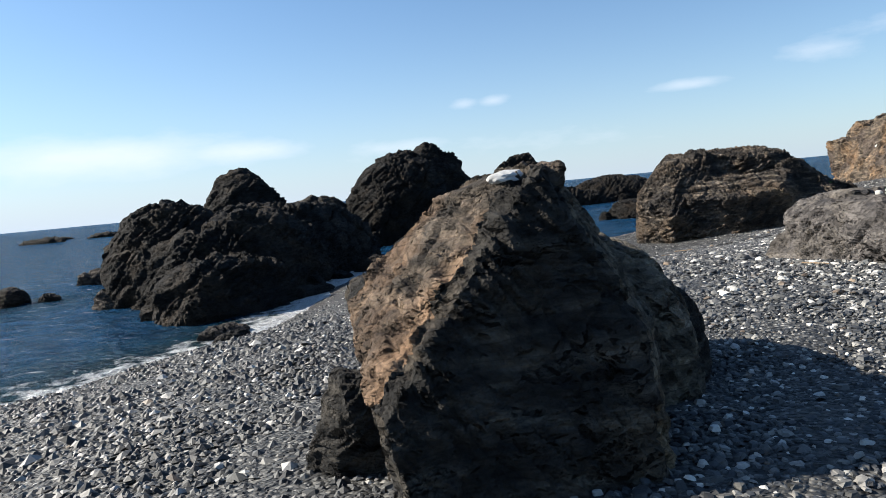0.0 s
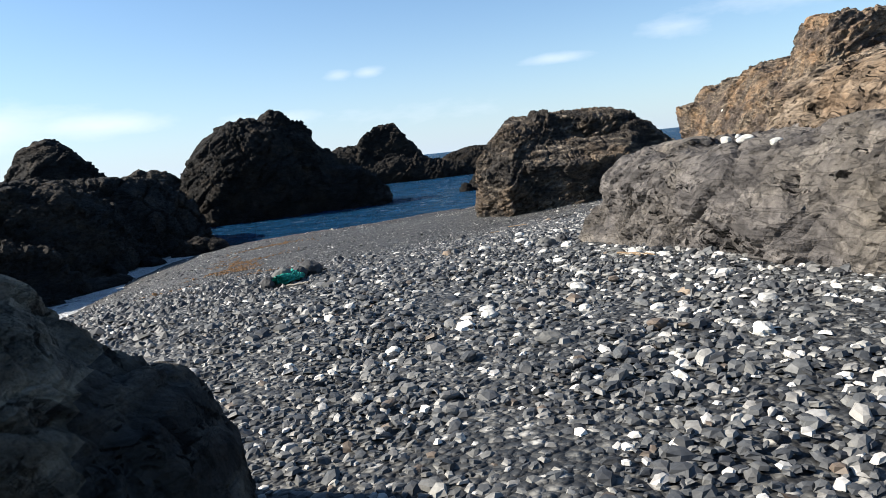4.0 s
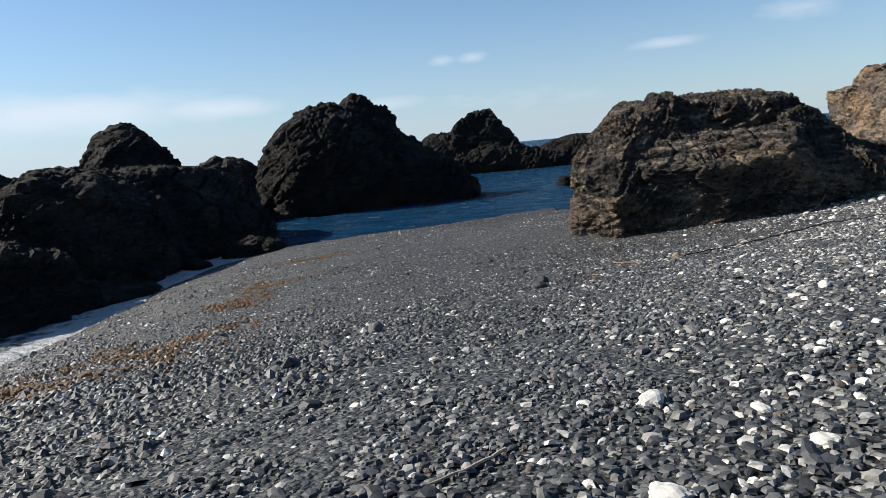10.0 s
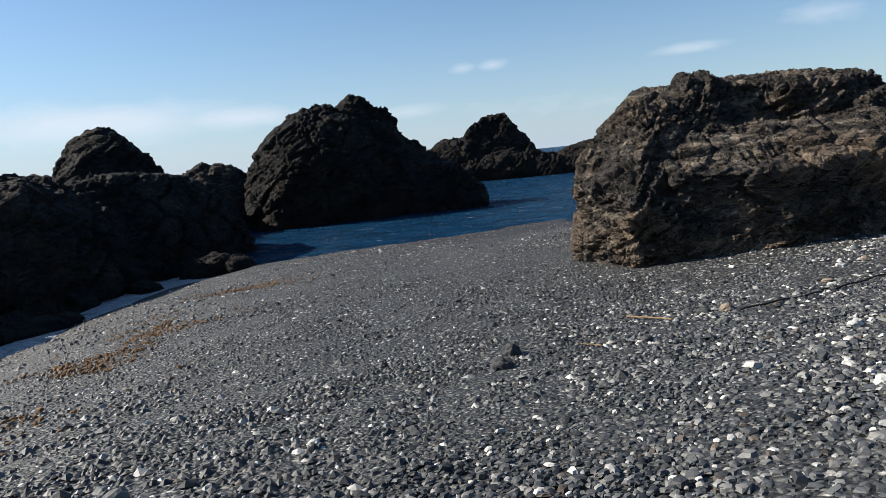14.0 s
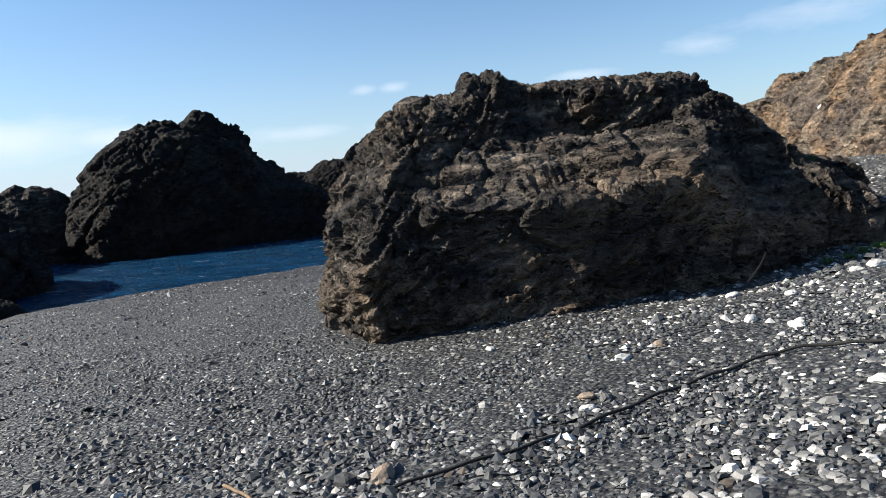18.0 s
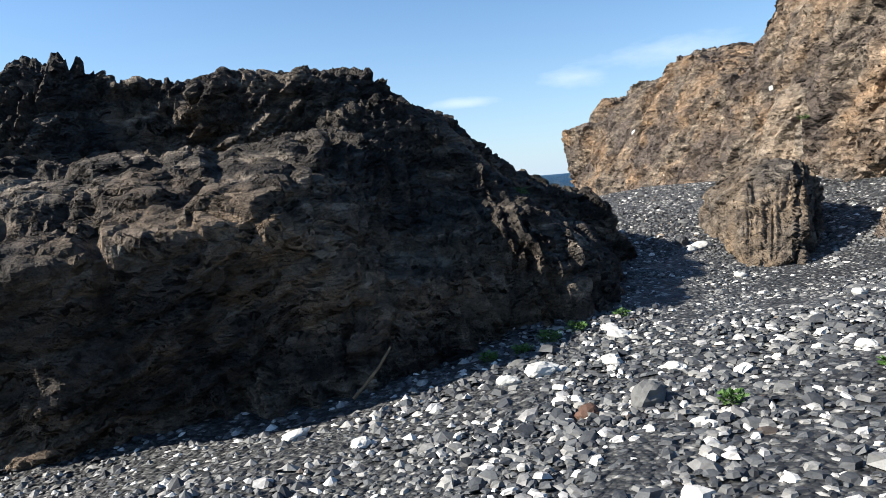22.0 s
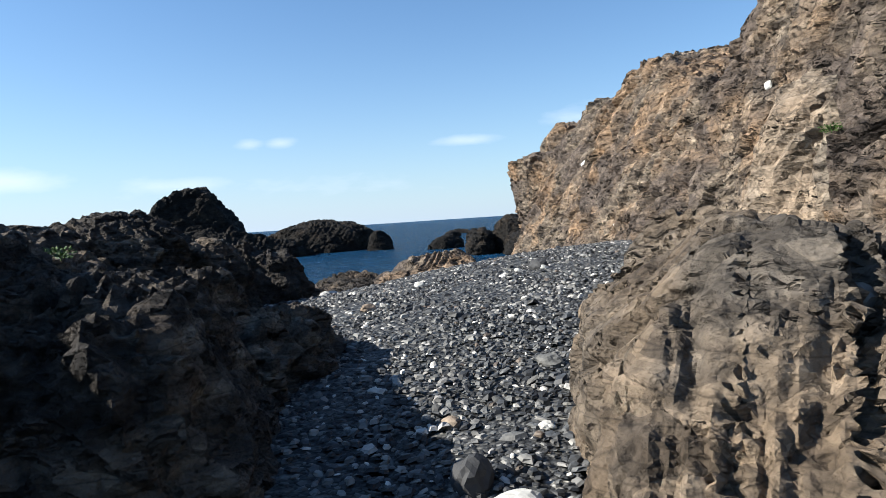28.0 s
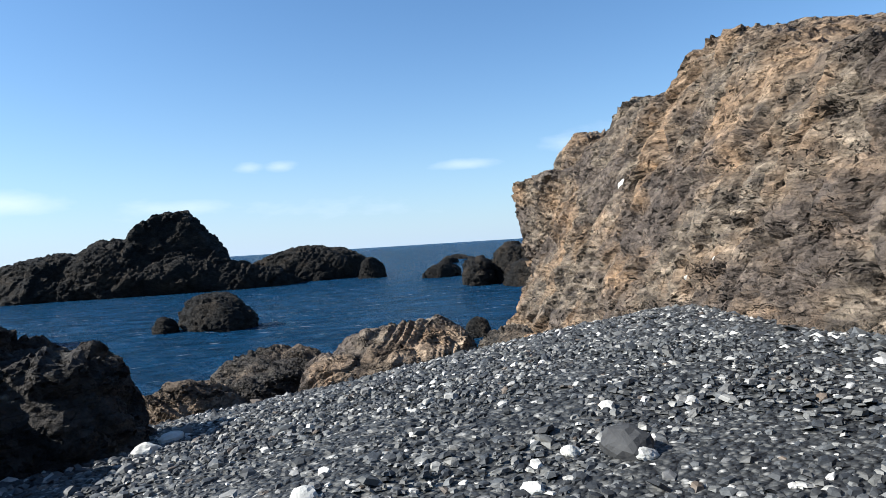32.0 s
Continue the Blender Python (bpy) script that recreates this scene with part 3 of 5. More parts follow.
def water_material():
    """Deep water under a rough skin, with foam where it is shallow."""
    m, n, l, b = nodes_of("sea_water")
    co = n.new("ShaderNodeTexCoord").outputs["Object"]
    b.inputs["Roughness"].default_value = 0.9
    b.inputs["Specular IOR Level"].default_value = 0.0
    shore = n.new("ShaderNodeAttribute")
    shore.attribute_name = "shallow"
    sh = shore.outputs["Fac"]
    tone = ramp(n, [(0.0, (0.007, 0.046, 0.108)), (0.6, (0.004, 0.026, 0.042)), (1.0, (0.012, 0.026, 0.024))])
    l.new(sh, tone.inputs[0])
    patch = tex(n, l, "Noise", 0.35, co, 4, ((0, 0, 25), (1.0, 2.2, 1.0)))
    rp = ramp(n, [(0.35, (0.7, 0.7, 0.7)), (0.65, (1.3, 1.3, 1.3))])
    l.new(patch.outputs[0], rp.inputs[0])
    c = mix(n, l, 1.0, tone.outputs[0], rp.outputs[0], "MULTIPLY")
    f1 = tex(n, l, "Noise", 1.1, co, 9, ((0, 0, -20), (1.0, 1.0, 1.0)), 0.68)
    f2 = tex(n, l, "Voronoi", 2.6, f1.outputs["Color"])
    add = n.new("ShaderNodeMath")
    add.operation = "ADD"
    l.new(f1.outputs[0], add.inputs[0])
    wash = n.new("ShaderNodeMath")
    wash.operation = "MULTIPLY"
    wash.inputs[1].default_value = 0.8
    l.new(sh, wash.inputs[0])
    l.new(wash.outputs[0], add.inputs[1])
    foam = ramp(n, [(0.0, (0, 0, 0)), (1.0, (1, 1, 1))])
    foam.color_ramp.elements[0].position, foam.color_ramp.elements[1].position = 0.5, 0.58
    half = n.new("ShaderNodeMath")
    half.operation = "MULTIPLY"
    half.inputs[1].default_value = 0.5
    l.new(add.outputs[0], half.inputs[0])
    l.new(half.outputs[0], foam.inputs[0])
    c = mix(n, l, foam.outputs[0], c, (0.68, 0.7, 0.71))
    crest = tex(n, l, "Noise", 1.3, co, 7, ((0, 0, 25), (0.5, 2.2, 1.0)), 0.62)
    rc = ramp(n, [(0.62, (0, 0, 0)), (0.7, (0.5, 0.5, 0.5))])
    l.new(crest.outputs[0], rc.inputs[0])
    c = mix(n, l, rc.outputs[0], c, (0.55, 0.6, 0.64))
    l.new(c, b.inputs["Base Color"])
    w0 = tex(n, l, "Noise", 0.22, co, 3, ((0, 0, 20), (1.0, 2.0, 1.0)))
    w1 = tex(n, l, "Noise", 1.1, co, 5, ((0, 0, 25), (1.0, 1.8, 1.0)))
    w2 = tex(n, l, "Noise", 4.6, co, 5, ((0, 0, 10), (1.0, 1.6, 1.0)))
    normal = None
    for t, dist in ((w0, 3.6), (w1, 2.4), (w2, 0.6)):
        bp = n.new("ShaderNodeBump")
        bp.inputs["Strength"].default_value, bp.inputs["Distance"].default_value = 0.8, dist
        l.new(t.outputs[0], bp.inputs["Height"])
        if normal:
            l.new(normal, bp.inputs["Normal"])
        normal = bp.outputs[0]
    l.new(normal, b.inputs["Normal"])
    gl = n.new("ShaderNodeBsdfGlossy")
    gl.inputs["Roughness"].default_value = 0.12
    l.new(normal, gl.inputs["Normal"])
    lw = n.new("ShaderNodeFresnel")
    lw.inputs["IOR"].default_value = 1.33
    l.new(normal, lw.inputs["Normal"])
    cap = n.new("ShaderNodeMath")
    cap.operation = "MULTIPLY"
    cap.inputs[1].default_value = 0.75
    l.new(lw.outputs[0], cap.inputs[0])
    mx = n.new("ShaderNodeMixShader")
    l.new(cap.outputs[0], mx.inputs[0])
    l.new(b.outputs[0], mx.inputs[1])
    l.new(gl.outputs[0], mx.inputs[2])
    l.new(mx.outputs[0], n["Material Output"].inputs[0])
    return m


def plain_material(name, dark, light, scale=12.0, rough=0.8, bump=0.4, dist=0.01):
    m, n, l, b = nodes_of(name)
    co = n.new("ShaderNodeTexCoord").outputs["Object"]
    t = tex(n, l, "Noise", scale, co, 7, None, 0.65)
    r = ramp(n, [(0.32, dark), (0.68, light)])
    l.new(t.outputs[0], r.inputs[0])
    l.new(r.outputs[0], b.inputs["Base Color"])
    b.inputs["Roughness"].default_value = rough
    b.inputs["Specular IOR Level"].default_value = 0.3
    bp = n.new("ShaderNodeBump")
    bp.inputs["Strength"].default_value, bp.inputs["Distance"].default_value = bump, dist
    t2 = tex(n, l, "Noise", scale * 4, co, 6, None, 0.7)
    l.new(t2.outputs[0], bp.inputs["Height"])
    l.new(bp.outputs[0], b.inputs["Normal"])
    return m


QUARTZ = plain_material("white_quartz", (0.36, 0.35, 0.32), (0.56, 0.55, 0.51), 9.0)
SANDSTONE = plain_material("tan_stone", (0.16, 0.12, 0.085), (0.28, 0.22, 0.165), 9.0)
GREYSTONE = plain_material("grey_stone", (0.08, 0.08, 0.077), (0.14, 0.138, 0.13), 9.0)
DARKSTONE = plain_material("dark_stone", (0.03, 0.03, 0.032), (0.058, 0.058, 0.058), 9.0)
REDSTONE = plain_material("red_brown_stone", (0.05, 0.028, 0.02), (0.11, 0.06, 0.04), 9.0)
GUANO = plain_material("white_crust", (0.3, 0.3, 0.29), (0.55, 0.55, 0.54), 14.0)
NET = plain_material("green_net", (0.0, 0.15, 0.105), (0.01, 0.34, 0.245), 30.0, 0.55)
ROPE = plain_material("black_rope", (0.008, 0.008, 0.008), (0.025, 0.024, 0.022), 60.0, 0.7)
DRIFTWOOD = plain_material("driftwood", (0.12, 0.075, 0.04), (0.26, 0.18, 0.105), 20.0)
PALEWOOD = plain_material("bleached_wood", (0.24, 0.2, 0.15), (0.4, 0.35, 0.28), 20.0)
LEAF = plain_material("green_leaves", (0.025, 0.06, 0.01), (0.07, 0.14, 0.025), 25.0, 0.6)
WEED = plain_material("dry_seaweed", (0.07, 0.035, 0.012), (0.19, 0.1, 0.035), 6.0)
GROUND, WATER = ground_material(), water_material()

# ---- the ground and the sea ----
gx = np.concatenate([[-2500, -900, -300, -120, -70, -45], np.arange(-30, 40.01, 0.5), [50, 70, 120, 300, 900, 2500]])
gy = np.concatenate([[-2500, -900, -300, -100, -50, -25], np.arange(-12, 76.01, 0.5), [85, 110, 160, 300, 900, 2500]])
mx, my = np.meshgrid(gx, gy)
flat = np.stack([mx.ravel(), my.ravel(), np.zeros(mx.size)], 1)
gz = ground_z(flat[:, 0], flat[:, 1])
inner = np.clip((35 - np.maximum(np.abs(flat[:, 0] - 5), np.abs(flat[:, 1] - 32) - 12)) / 5, 0, 1)
gz = gz + inner * (0.05 * fbm(flat / 1.9, 3, 5) + 0.02 * fbm(flat / 0.5, 2, 9))
nx, ny = len(gx), len(gy)
idx = np.arange(nx * ny).reshape(ny, nx)
quads = np.stack([idx[:-1, :-1], idx[:-1, 1:], idx[1:, 1:], idx[1:, :-1]], -1).reshape(-1, 4)
ground_me = mesh_from("ground", np.stack([flat[:, 0], flat[:, 1], gz], 1), quads)
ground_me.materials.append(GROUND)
ground = tagged(new("ground", ground_me), "grey slate shingle beach sloping down into the sea", "beach", kind="structure")

sx = np.concatenate([[-4000, -1500, -500, -200], [-90, -70, -50, -40], np.arange(-34, 44.1, 0.36), [52, 64, 80, 100], [200, 500, 1500, 4000]])
sy = np.concatenate([[-4000, -1500, -300, -60], [-30, -10, 2], np.arange(8, 62, 0.36), np.arange(62, 110, 0.8), [114, 122, 136, 160, 220], [400, 1000, 2000, 4000]])
mx, my = np.meshgrid(sx, sy)
nx, ny = len(sx), len(sy)
idx = np.arange(nx * ny).reshape(ny, nx)
quads = np.stack([idx[:-1, :-1], idx[:-1, 1:], idx[1:, 1:], idx[1:, :-1]], -1).reshape(-1, 4)
fx, fy = mx.ravel(), my.ravel()
depth = -ground_z(fx, fy)
open_sea = np.clip(np.minimum.reduce([fx + 38, 48 - fx, fy - 6, 116 - fy]) / 4, 0, 1)
swell = np.stack([0.8 * fx + 0.35 * fy, 1.5 * fy - 0.5 * fx, 0 * fx], 1)
waves = 0.16 * ridged(swell / 3.4, 3, 91) + 0.05 * fbm(swell / 1.1, 2, 95)
sea_me = mesh_from("water", np.stack([fx, fy, open_sea * waves * np.clip(0.35 + depth, 0.25, 1)], 1), quads)
bank = np.clip(1 - depth / 1.7, 0, 1) * np.clip((-3.5 - fx) / 3, 0, 1) * np.clip((49 - fy) / 3, 0, 1) * (np.abs(fx - 5) < 40)
sea_me.attributes.new("shallow", "FLOAT", "POINT").data.foreach_set("value", bank.astype(np.float32))
sea_me.materials.append(WATER)
sea = tagged(new("water", sea_me), "deep blue rippled sea reaching the horizon", "sea", kind="structure")

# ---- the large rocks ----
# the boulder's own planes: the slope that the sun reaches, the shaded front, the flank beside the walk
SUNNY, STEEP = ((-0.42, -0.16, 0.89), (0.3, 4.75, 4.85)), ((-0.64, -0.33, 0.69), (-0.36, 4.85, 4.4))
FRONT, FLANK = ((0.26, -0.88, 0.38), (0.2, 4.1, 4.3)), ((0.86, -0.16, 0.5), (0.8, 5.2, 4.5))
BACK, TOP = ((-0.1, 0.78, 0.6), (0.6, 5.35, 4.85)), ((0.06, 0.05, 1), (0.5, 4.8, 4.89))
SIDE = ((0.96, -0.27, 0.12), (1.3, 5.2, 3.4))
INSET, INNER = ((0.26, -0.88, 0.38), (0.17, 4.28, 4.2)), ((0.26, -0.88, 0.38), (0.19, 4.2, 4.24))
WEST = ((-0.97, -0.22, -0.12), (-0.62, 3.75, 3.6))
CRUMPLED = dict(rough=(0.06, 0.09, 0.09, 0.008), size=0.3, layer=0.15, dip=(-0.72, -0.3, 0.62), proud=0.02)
boulder = crag("boulder", "tall dark schist boulder with a sunlit ledged slope on the shingle", ROCK_DARK, seed=3, res=0.042, power=7, join=0.07,
               rough=(0.04, 0.055, 0.03, 0.007), size=0.34, layer=0.16, dip=(0.8, 0.15, 0.55), soft=0.45, run=5, facets=0, parts=[
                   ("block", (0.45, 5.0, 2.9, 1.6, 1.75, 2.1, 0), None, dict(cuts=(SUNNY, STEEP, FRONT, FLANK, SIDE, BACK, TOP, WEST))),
                   ("side", (0.75, 5.2, 2.9, 1.3, 1.5, 2.1, 0), ROCK_FLANK, dict(proud=0.015, cuts=(INNER, FLANK, SIDE, BACK, TOP, ((-0.6, -0.3, 0.2), (0.5, 4.6, 4.5))))),
                   ("flank", (1.0, 6.1, 2.8, 0.75, 1.0, 1.35, 0), ROCK_FLANK, dict(power=2.6, facets=8)), ("toe", (1.6, 6.4, 2.8, 0.42, 0.7, 0.95, 0), None, dict(power=2.4, facets=8)),
                   ("crown", (-0.3, 4.35, 4.45, 0.85, 0.95, 0.75, 0), ROCK_SUNLIT, dict(CRUMPLED, cuts=(SUNNY, STEEP, INSET, BACK, TOP, WEST)))])
crag("leaning_rock", "small dark rock leaning against the boulder", ROCK_DARK, [("rock", (-1.0, 4.6, 3.0, 0.35, 0.4, 0.6, 20))], seed=5, res=0.04,
     rough=(0.03, 0.04, 0.02, 0.008), size=0.3, layer=0.12, dip=(-0.45, -0.2, 0.85), cut=0.7)
crag("grey_crag", "broad grey schist outcrop with a flat cracked face", ROCK_GREY, seed=8, res=0.075, power=4.5,
     rough=(0.08, 0.075, 0.025, 0.008), size=0.36, layer=0.2, dip=(-0.6, 0.4, 0.6), soft=0.4, cut=0.9, run=6, parts=[
         ("shelf", (6.85, 10.6, 2.9, 1.25, 2.2, 1.2, 8)), ("buttress", (7.2, 8.3, 2.9, 1.28, 1.75, 1.32, 0)), ("foot", (6.15, 11.3, 2.7, 0.85, 1.45, 0.82, 8)),
         ("summit", (8.6, 9.8, 3.1, 1.5, 2.2, 1.7, 0), ROCK_OCHRE)])
FINE = dict(rough=(0.08, 0.1, 0.08, 0.012), size=0.3, layer=0.16, dip=(0.86, -0.25, 0.42), soft=0.5, run=6)
FOLDED = dict(FINE, rough=(0.1, 0.14, 0.12, 0.012), size=0.4, layer=0.22, dip=(0.9, -0.25, 0.3), soft=0.35, run=7, fold=0.45)
SMOOTH = dict(rough=(0.14, 0.16, 0.07, 0.012), size=0.5, layer=0.26, dip=(-0.45, -0.5, 0.72), soft=0.4)
crag("layered_crag", "large brown layered crag rising from the shingle, shaded side dark", ROCK_BROWN, seed=11, res=0.074, power=6, join=0.16,
     rough=(0.15, 0.22, 0.11, 0.014), size=0.42, layer=0.2, dip=(-0.66, -0.2, 0.68), soft=0.5, run=4, facets=0, parts=[
         ("block", (10.7, 31.7, 2.0, 3.7, 3.4, 3.4, 0), None, dict(cuts=(
             ((-1, -0.3, 0.05), (7.62, 30, 2.9)), ((-0.97, 0.22, 0.08), (7.22, 30.1, 2.9)), ((-0.75, 0.2, 0.62), (8.05, 31.2, 4.4)), ((-0.88, -0.45, -0.3), (7.85, 29.2, 2.1)), ((-0.72, -0.3, 0.62), (8.5, 30, 4.2)), ((-0.3, -0.25, 0.9), (9.2, 30.4, 4.85)), ((-0.02, -0.12, 1), (10.0, 31, 5.1)), ((0.24, -0.75, 0.6), (9.5, 29.85, 4.1)),
             ((-0.1, -1, -0.08), (9.0, 28.5, 2.5)), ((0.8, -0.12, 0.6), (14.0, 31, 4.9))))),
         ("summit", (10.3, 31.6, 4.85, 0.6, 0.6, 0.62, 10), None, dict(facets=8, power=3)), ("summit", (13.0, 31.3, 4.72, 1.15, 0.8, 0.5, 0), None, dict(facets=8, power=3)),
         ("ledge", (11.6, 29.7, 2.4, 2.5, 1.75, 1.8, 0), None, dict(SMOOTH, cuts=(
             ((-0.12, -0.42, 0.9), (11.3, 28.65, 3.72)), ((0.06, -1, -0.16), (11.5, 28.2, 3.2)), ((-0.3, -0.94, -0.15), (9.9, 28.5, 2.8)), ((0.6, -0.6, 0.5), (13.3, 28.7, 3.3))))),
         ("slope", (15.0, 31.8, 2.0, 1.95, 2.5, 2.6, 0), None, dict(FINE, cuts=(((0.6, -0.36, 0.7), (15.8, 30.3, 3.2)), ((0.5, 0.25, 0.8), (16.0, 33, 3.8)), ((0.92, -0.4, 0.1), (16.5, 30.7, 2.6)), ((0.1, -0.9, 0.4), (15.0, 29.9, 3.4))))),
         ("toe", (16.6, 33.0, 2.0, 1.1, 1.9, 1.75, 0), None, dict(FINE, facets=8, power=3)),
         ("spur", (14.7, 29.95, 1.9, 1.35, 1.25, 1.5, -15), None, dict(FOLDED, facets=7, power=2.8)), ("foot", (13.2, 29.2, 1.8, 1.5, 1.2, 1.35, 0), None, dict(FOLDED, facets=8, power=2.8)),
         ("spur", (15.65, 30.45, 1.9, 0.9, 1.05, 1.15, -25), None, dict(FOLDED, facets=7, power=2.8))])
crag("low_crag", "low dark layered rock at the back of the beach", ROCK_BROWN, seed=12, res=0.08, power=3,
     rough=(0.12, 0.12, 0.09, 0.014), size=0.4, layer=0.2, dip=(0.75, -0.25, 0.55), soft=0.5, parts=[
         ("block", (14.9, 35.3, 1.6, 1.75, 2.25, 2.2, 0)), ("block", (15.6, 38.5, 1.6, 1.1, 1.2, 2.4, 0)), ("block", (15.6, 39.2, 1.6, 1.4, 1.8, 2.55, 0)), ("block", (16.75, 38.9, 1.5, 0.75, 1.0, 2.05, 0)),
         ("toe", (17.2, 40.3, 1.4, 0.85, 1.0, 2.15, 0)), ("toe", (17.75, 40.0, 1.4, 0.72, 0.8, 1.9, 0))])
crag("toe_rock", "low dark rock of tilted plates beside the crag", ROCK_SLAB, seed=31, res=0.045, rough=(0.06, 0.1, 0.07, 0.01), size=0.3, layer=0.15, dip=(0.7, -0.4, 0.58), soft=0.5, cut=0.78, power=3, parts=[
    ("block", (17.15, 34.0, 2.5, 0.8, 0.85, 0.74, 15)), ("block", (16.5, 34.7, 2.5, 0.7, 0.8, 0.7, -10)), ("slab", (17.72, 34.1, 2.5, 0.36, 0.6, 0.62, -20))])
SLAB_BODY = (19.4, 30.9, 2.6, 1.25, 1.3, 1.1, 0)
SLAB_CUTS = (((-0.89, 0.42, 0.1), (18.35, 30.0, 2.9)), ((-0.6, 0.25, 0.76), (19.1, 31, 3.34)), ((-0.42, -0.45, 0.78), (19.3, 30.6, 3.4)), ((0.28, -0.1, 1), (19.9, 31, 3.54)),
             ((1, 0.1, 0.12), (20.5, 31, 3.0)), ((0.6, -0.78, 0.2), (19.35, 30.2, 2.85)), ((-0.45, -0.86, 0.28), (18.45, 29.8, 2.8)))
BED = Vector((-0.74, 0.06, 0.6)).normalized()
ribs = []
for along, thick, high in ((-0.62, 0.05, 0.09), (-0.3, 0.02, 0.05), (-0.02, 0.06, 0.1), (0.3, 0.03, 0.06), (0.5, 0.04, 0.05)):
    c = Vector((19.3, 30.5, 2.9)) + BED * along
    ribs.append(("slab", SLAB_BODY, None, dict(proud=high, cuts=SLAB_CUTS + ((BED, c + BED * thick), (-BED, c - BED * thick)))))
crag("slab_boulder", "brown boulder of tilted slabs standing on the shingle", ROCK_SLAB, seed=14, res=0.042, power=6, join=0.04,
     rough=(0.04, 0.06, 0.045, 0.006), size=0.32, layer=0.13, dip=BED, soft=0.2, run=7, fold=0.25, facets=0, parts=[("block", SLAB_BODY, None, dict(cuts=SLAB_CUTS))] + ribs)
crag("tan_boulder", "low tan boulder with curved layers on the shingle", ROCK_TAN, [("rock", (21.1, 29.0, 2.35, 1.15, 1.15, 1.0, 0))], seed=15, res=0.05, power=3,
     rough=(0.05, 0.035, 0.04, 0.008), size=0.4, layer=0.16, dip=(-0.15, -0.25, 0.95), soft=0.3, run=9)
# the cliff leans back from the beach; its crest steps down towards the sea
FACE = ((-1, 0.17, 0.48), (25.0, 40, 4))
NEAR_FACE = ((-1, 0.3, 0.22), (23.95, 35, 5))
crag("cliff", "tall tan and ochre cliff of fractured rock beside the beach", ROCK_TAN, category="cliff", seed=18, res=0.14, power=7, join=0.15,
     rough=(0.17, 0.2, 0.09, 0.014), size=0.66, layer=0.34, dip=(-0.45, 0.55, 0.6), soft=0.3, run=3.5, facets=0, parts=[
         ("face", (28.4, 41.6, 2.5, 4.6, 3.2, 5.3, 0), None, dict(cuts=(FACE, ((-0.1, -0.3, 1), (26.7, 43.3, 7.2))))),
         ("face", (28.6, 46.2, 2.5, 4.2, 2.4, 5.0, 0), None, dict(cuts=(FACE, ((-0.15, -0.12, 1), (27.4, 46.8, 6.85))))),
         ("buttress", (28.9, 49.4, 2.0, 3.0, 2.0, 4.25, 0), None, dict(cuts=(FACE,), facets=5)),
         ("knob", (28.9, 51.4, 6.0, 0.95, 1.2, 0.9, 0), None, dict(power=3, facets=8)),
         ("overhang", (28.9, 51.3, 3.0, 2.35, 2.1, 3.05, 0), None, dict(layer=0.26, dip=(-0.1, -0.2, 1), rough=(0.12, 0.14, 0.14, 0.02), cuts=(((-1, -0.1, -0.24), (27.15, 51.5, 5.9)), ((0, 0, 1), (27, 51, 5.85)),))),
         ("shoulder", (27.6, 35.4, 3.0, 4.2, 3.6, 5.4, 0), None, dict(cuts=(NEAR_FACE, ((-0.35, 0.75, 0.55), (25.4, 38.1, 6.3))))),
         ("pillar", (24.15, 35.2, 3.6, 0.7, 0.85, 1.45, 15), ROCK_PALE, dict(power=3, facets=8, rough=(0.06, 0.06, 0.03, 0.01))),
         ("buttress", (26.9, 29.6, 2.6, 3.6, 3.6, 4.0, 0), None, dict(power=4, facets=9)),
         ("buttress", (24.6, 33.4, 3.0, 1.1, 1.2, 2.6, 0), None, dict(power=3, facets=7))])
crag("foot_rock", "dark layered rock at the foot of the cliff in the water", ROCK_BROWN, [("rock", (25.6, 49.5, 0.3, 1.1, 1.8, 1.5, 0)), ("rock", (25.5, 46.4, 1.0, 0.7, 1.0, 1.15, 0))], seed=19, res=0.1, rough=(0.1, 0.14, 0.12, 0.02), size=0.5, floor=-2, soft=0.3)
crag("knoll", "low rounded tan rock on the crest of the shingle", ROCK_TAN, [("block", (21.25, 43.0, 2.1, 1.0, 0.95, 1.0, 10)), ("flank", (20.55, 42.85, 2.05, 0.75, 0.8, 0.68, 0))], seed=20, res=0.06, rough=(0.06, 0.045, 0.05, 0.01), size=0.4, layer=0.16, dip=(-0.7, 0.1, 0.6), soft=0.3)
crag("ledge_rock", "low dark ledge of rock above the water", ROCK_BROWN, seed=26, res=0.08, rough=(0.08, 0.1, 0.06, 0.015), size=0.5, layer=0.14, floor=-1.5, parts=[
    ("block", (19.6, 44.2, 1.5, 1.1, 0.8, 1.15, 0)), ("block", (18.3, 43.0, 1.5, 0.9, 0.9, 1.0, 0))])

# ---- rocks in the sea ----
SEA_KW = dict(rough=(0.5, 0.36, 0.2, 0.04), size=1.5, layer=0.7, floor=-3.0, grain=3.0, soft=0.4, dip=(-0.6, -0.2, 0.7), group="rocks in the sea", power=2.3, join=0.5)
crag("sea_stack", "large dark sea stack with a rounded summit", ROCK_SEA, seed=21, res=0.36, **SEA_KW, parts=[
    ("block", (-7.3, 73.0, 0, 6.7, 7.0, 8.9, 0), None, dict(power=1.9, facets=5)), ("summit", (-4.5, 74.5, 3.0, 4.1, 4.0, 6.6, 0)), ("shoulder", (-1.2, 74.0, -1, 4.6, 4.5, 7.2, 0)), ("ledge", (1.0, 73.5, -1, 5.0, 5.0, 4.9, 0))])
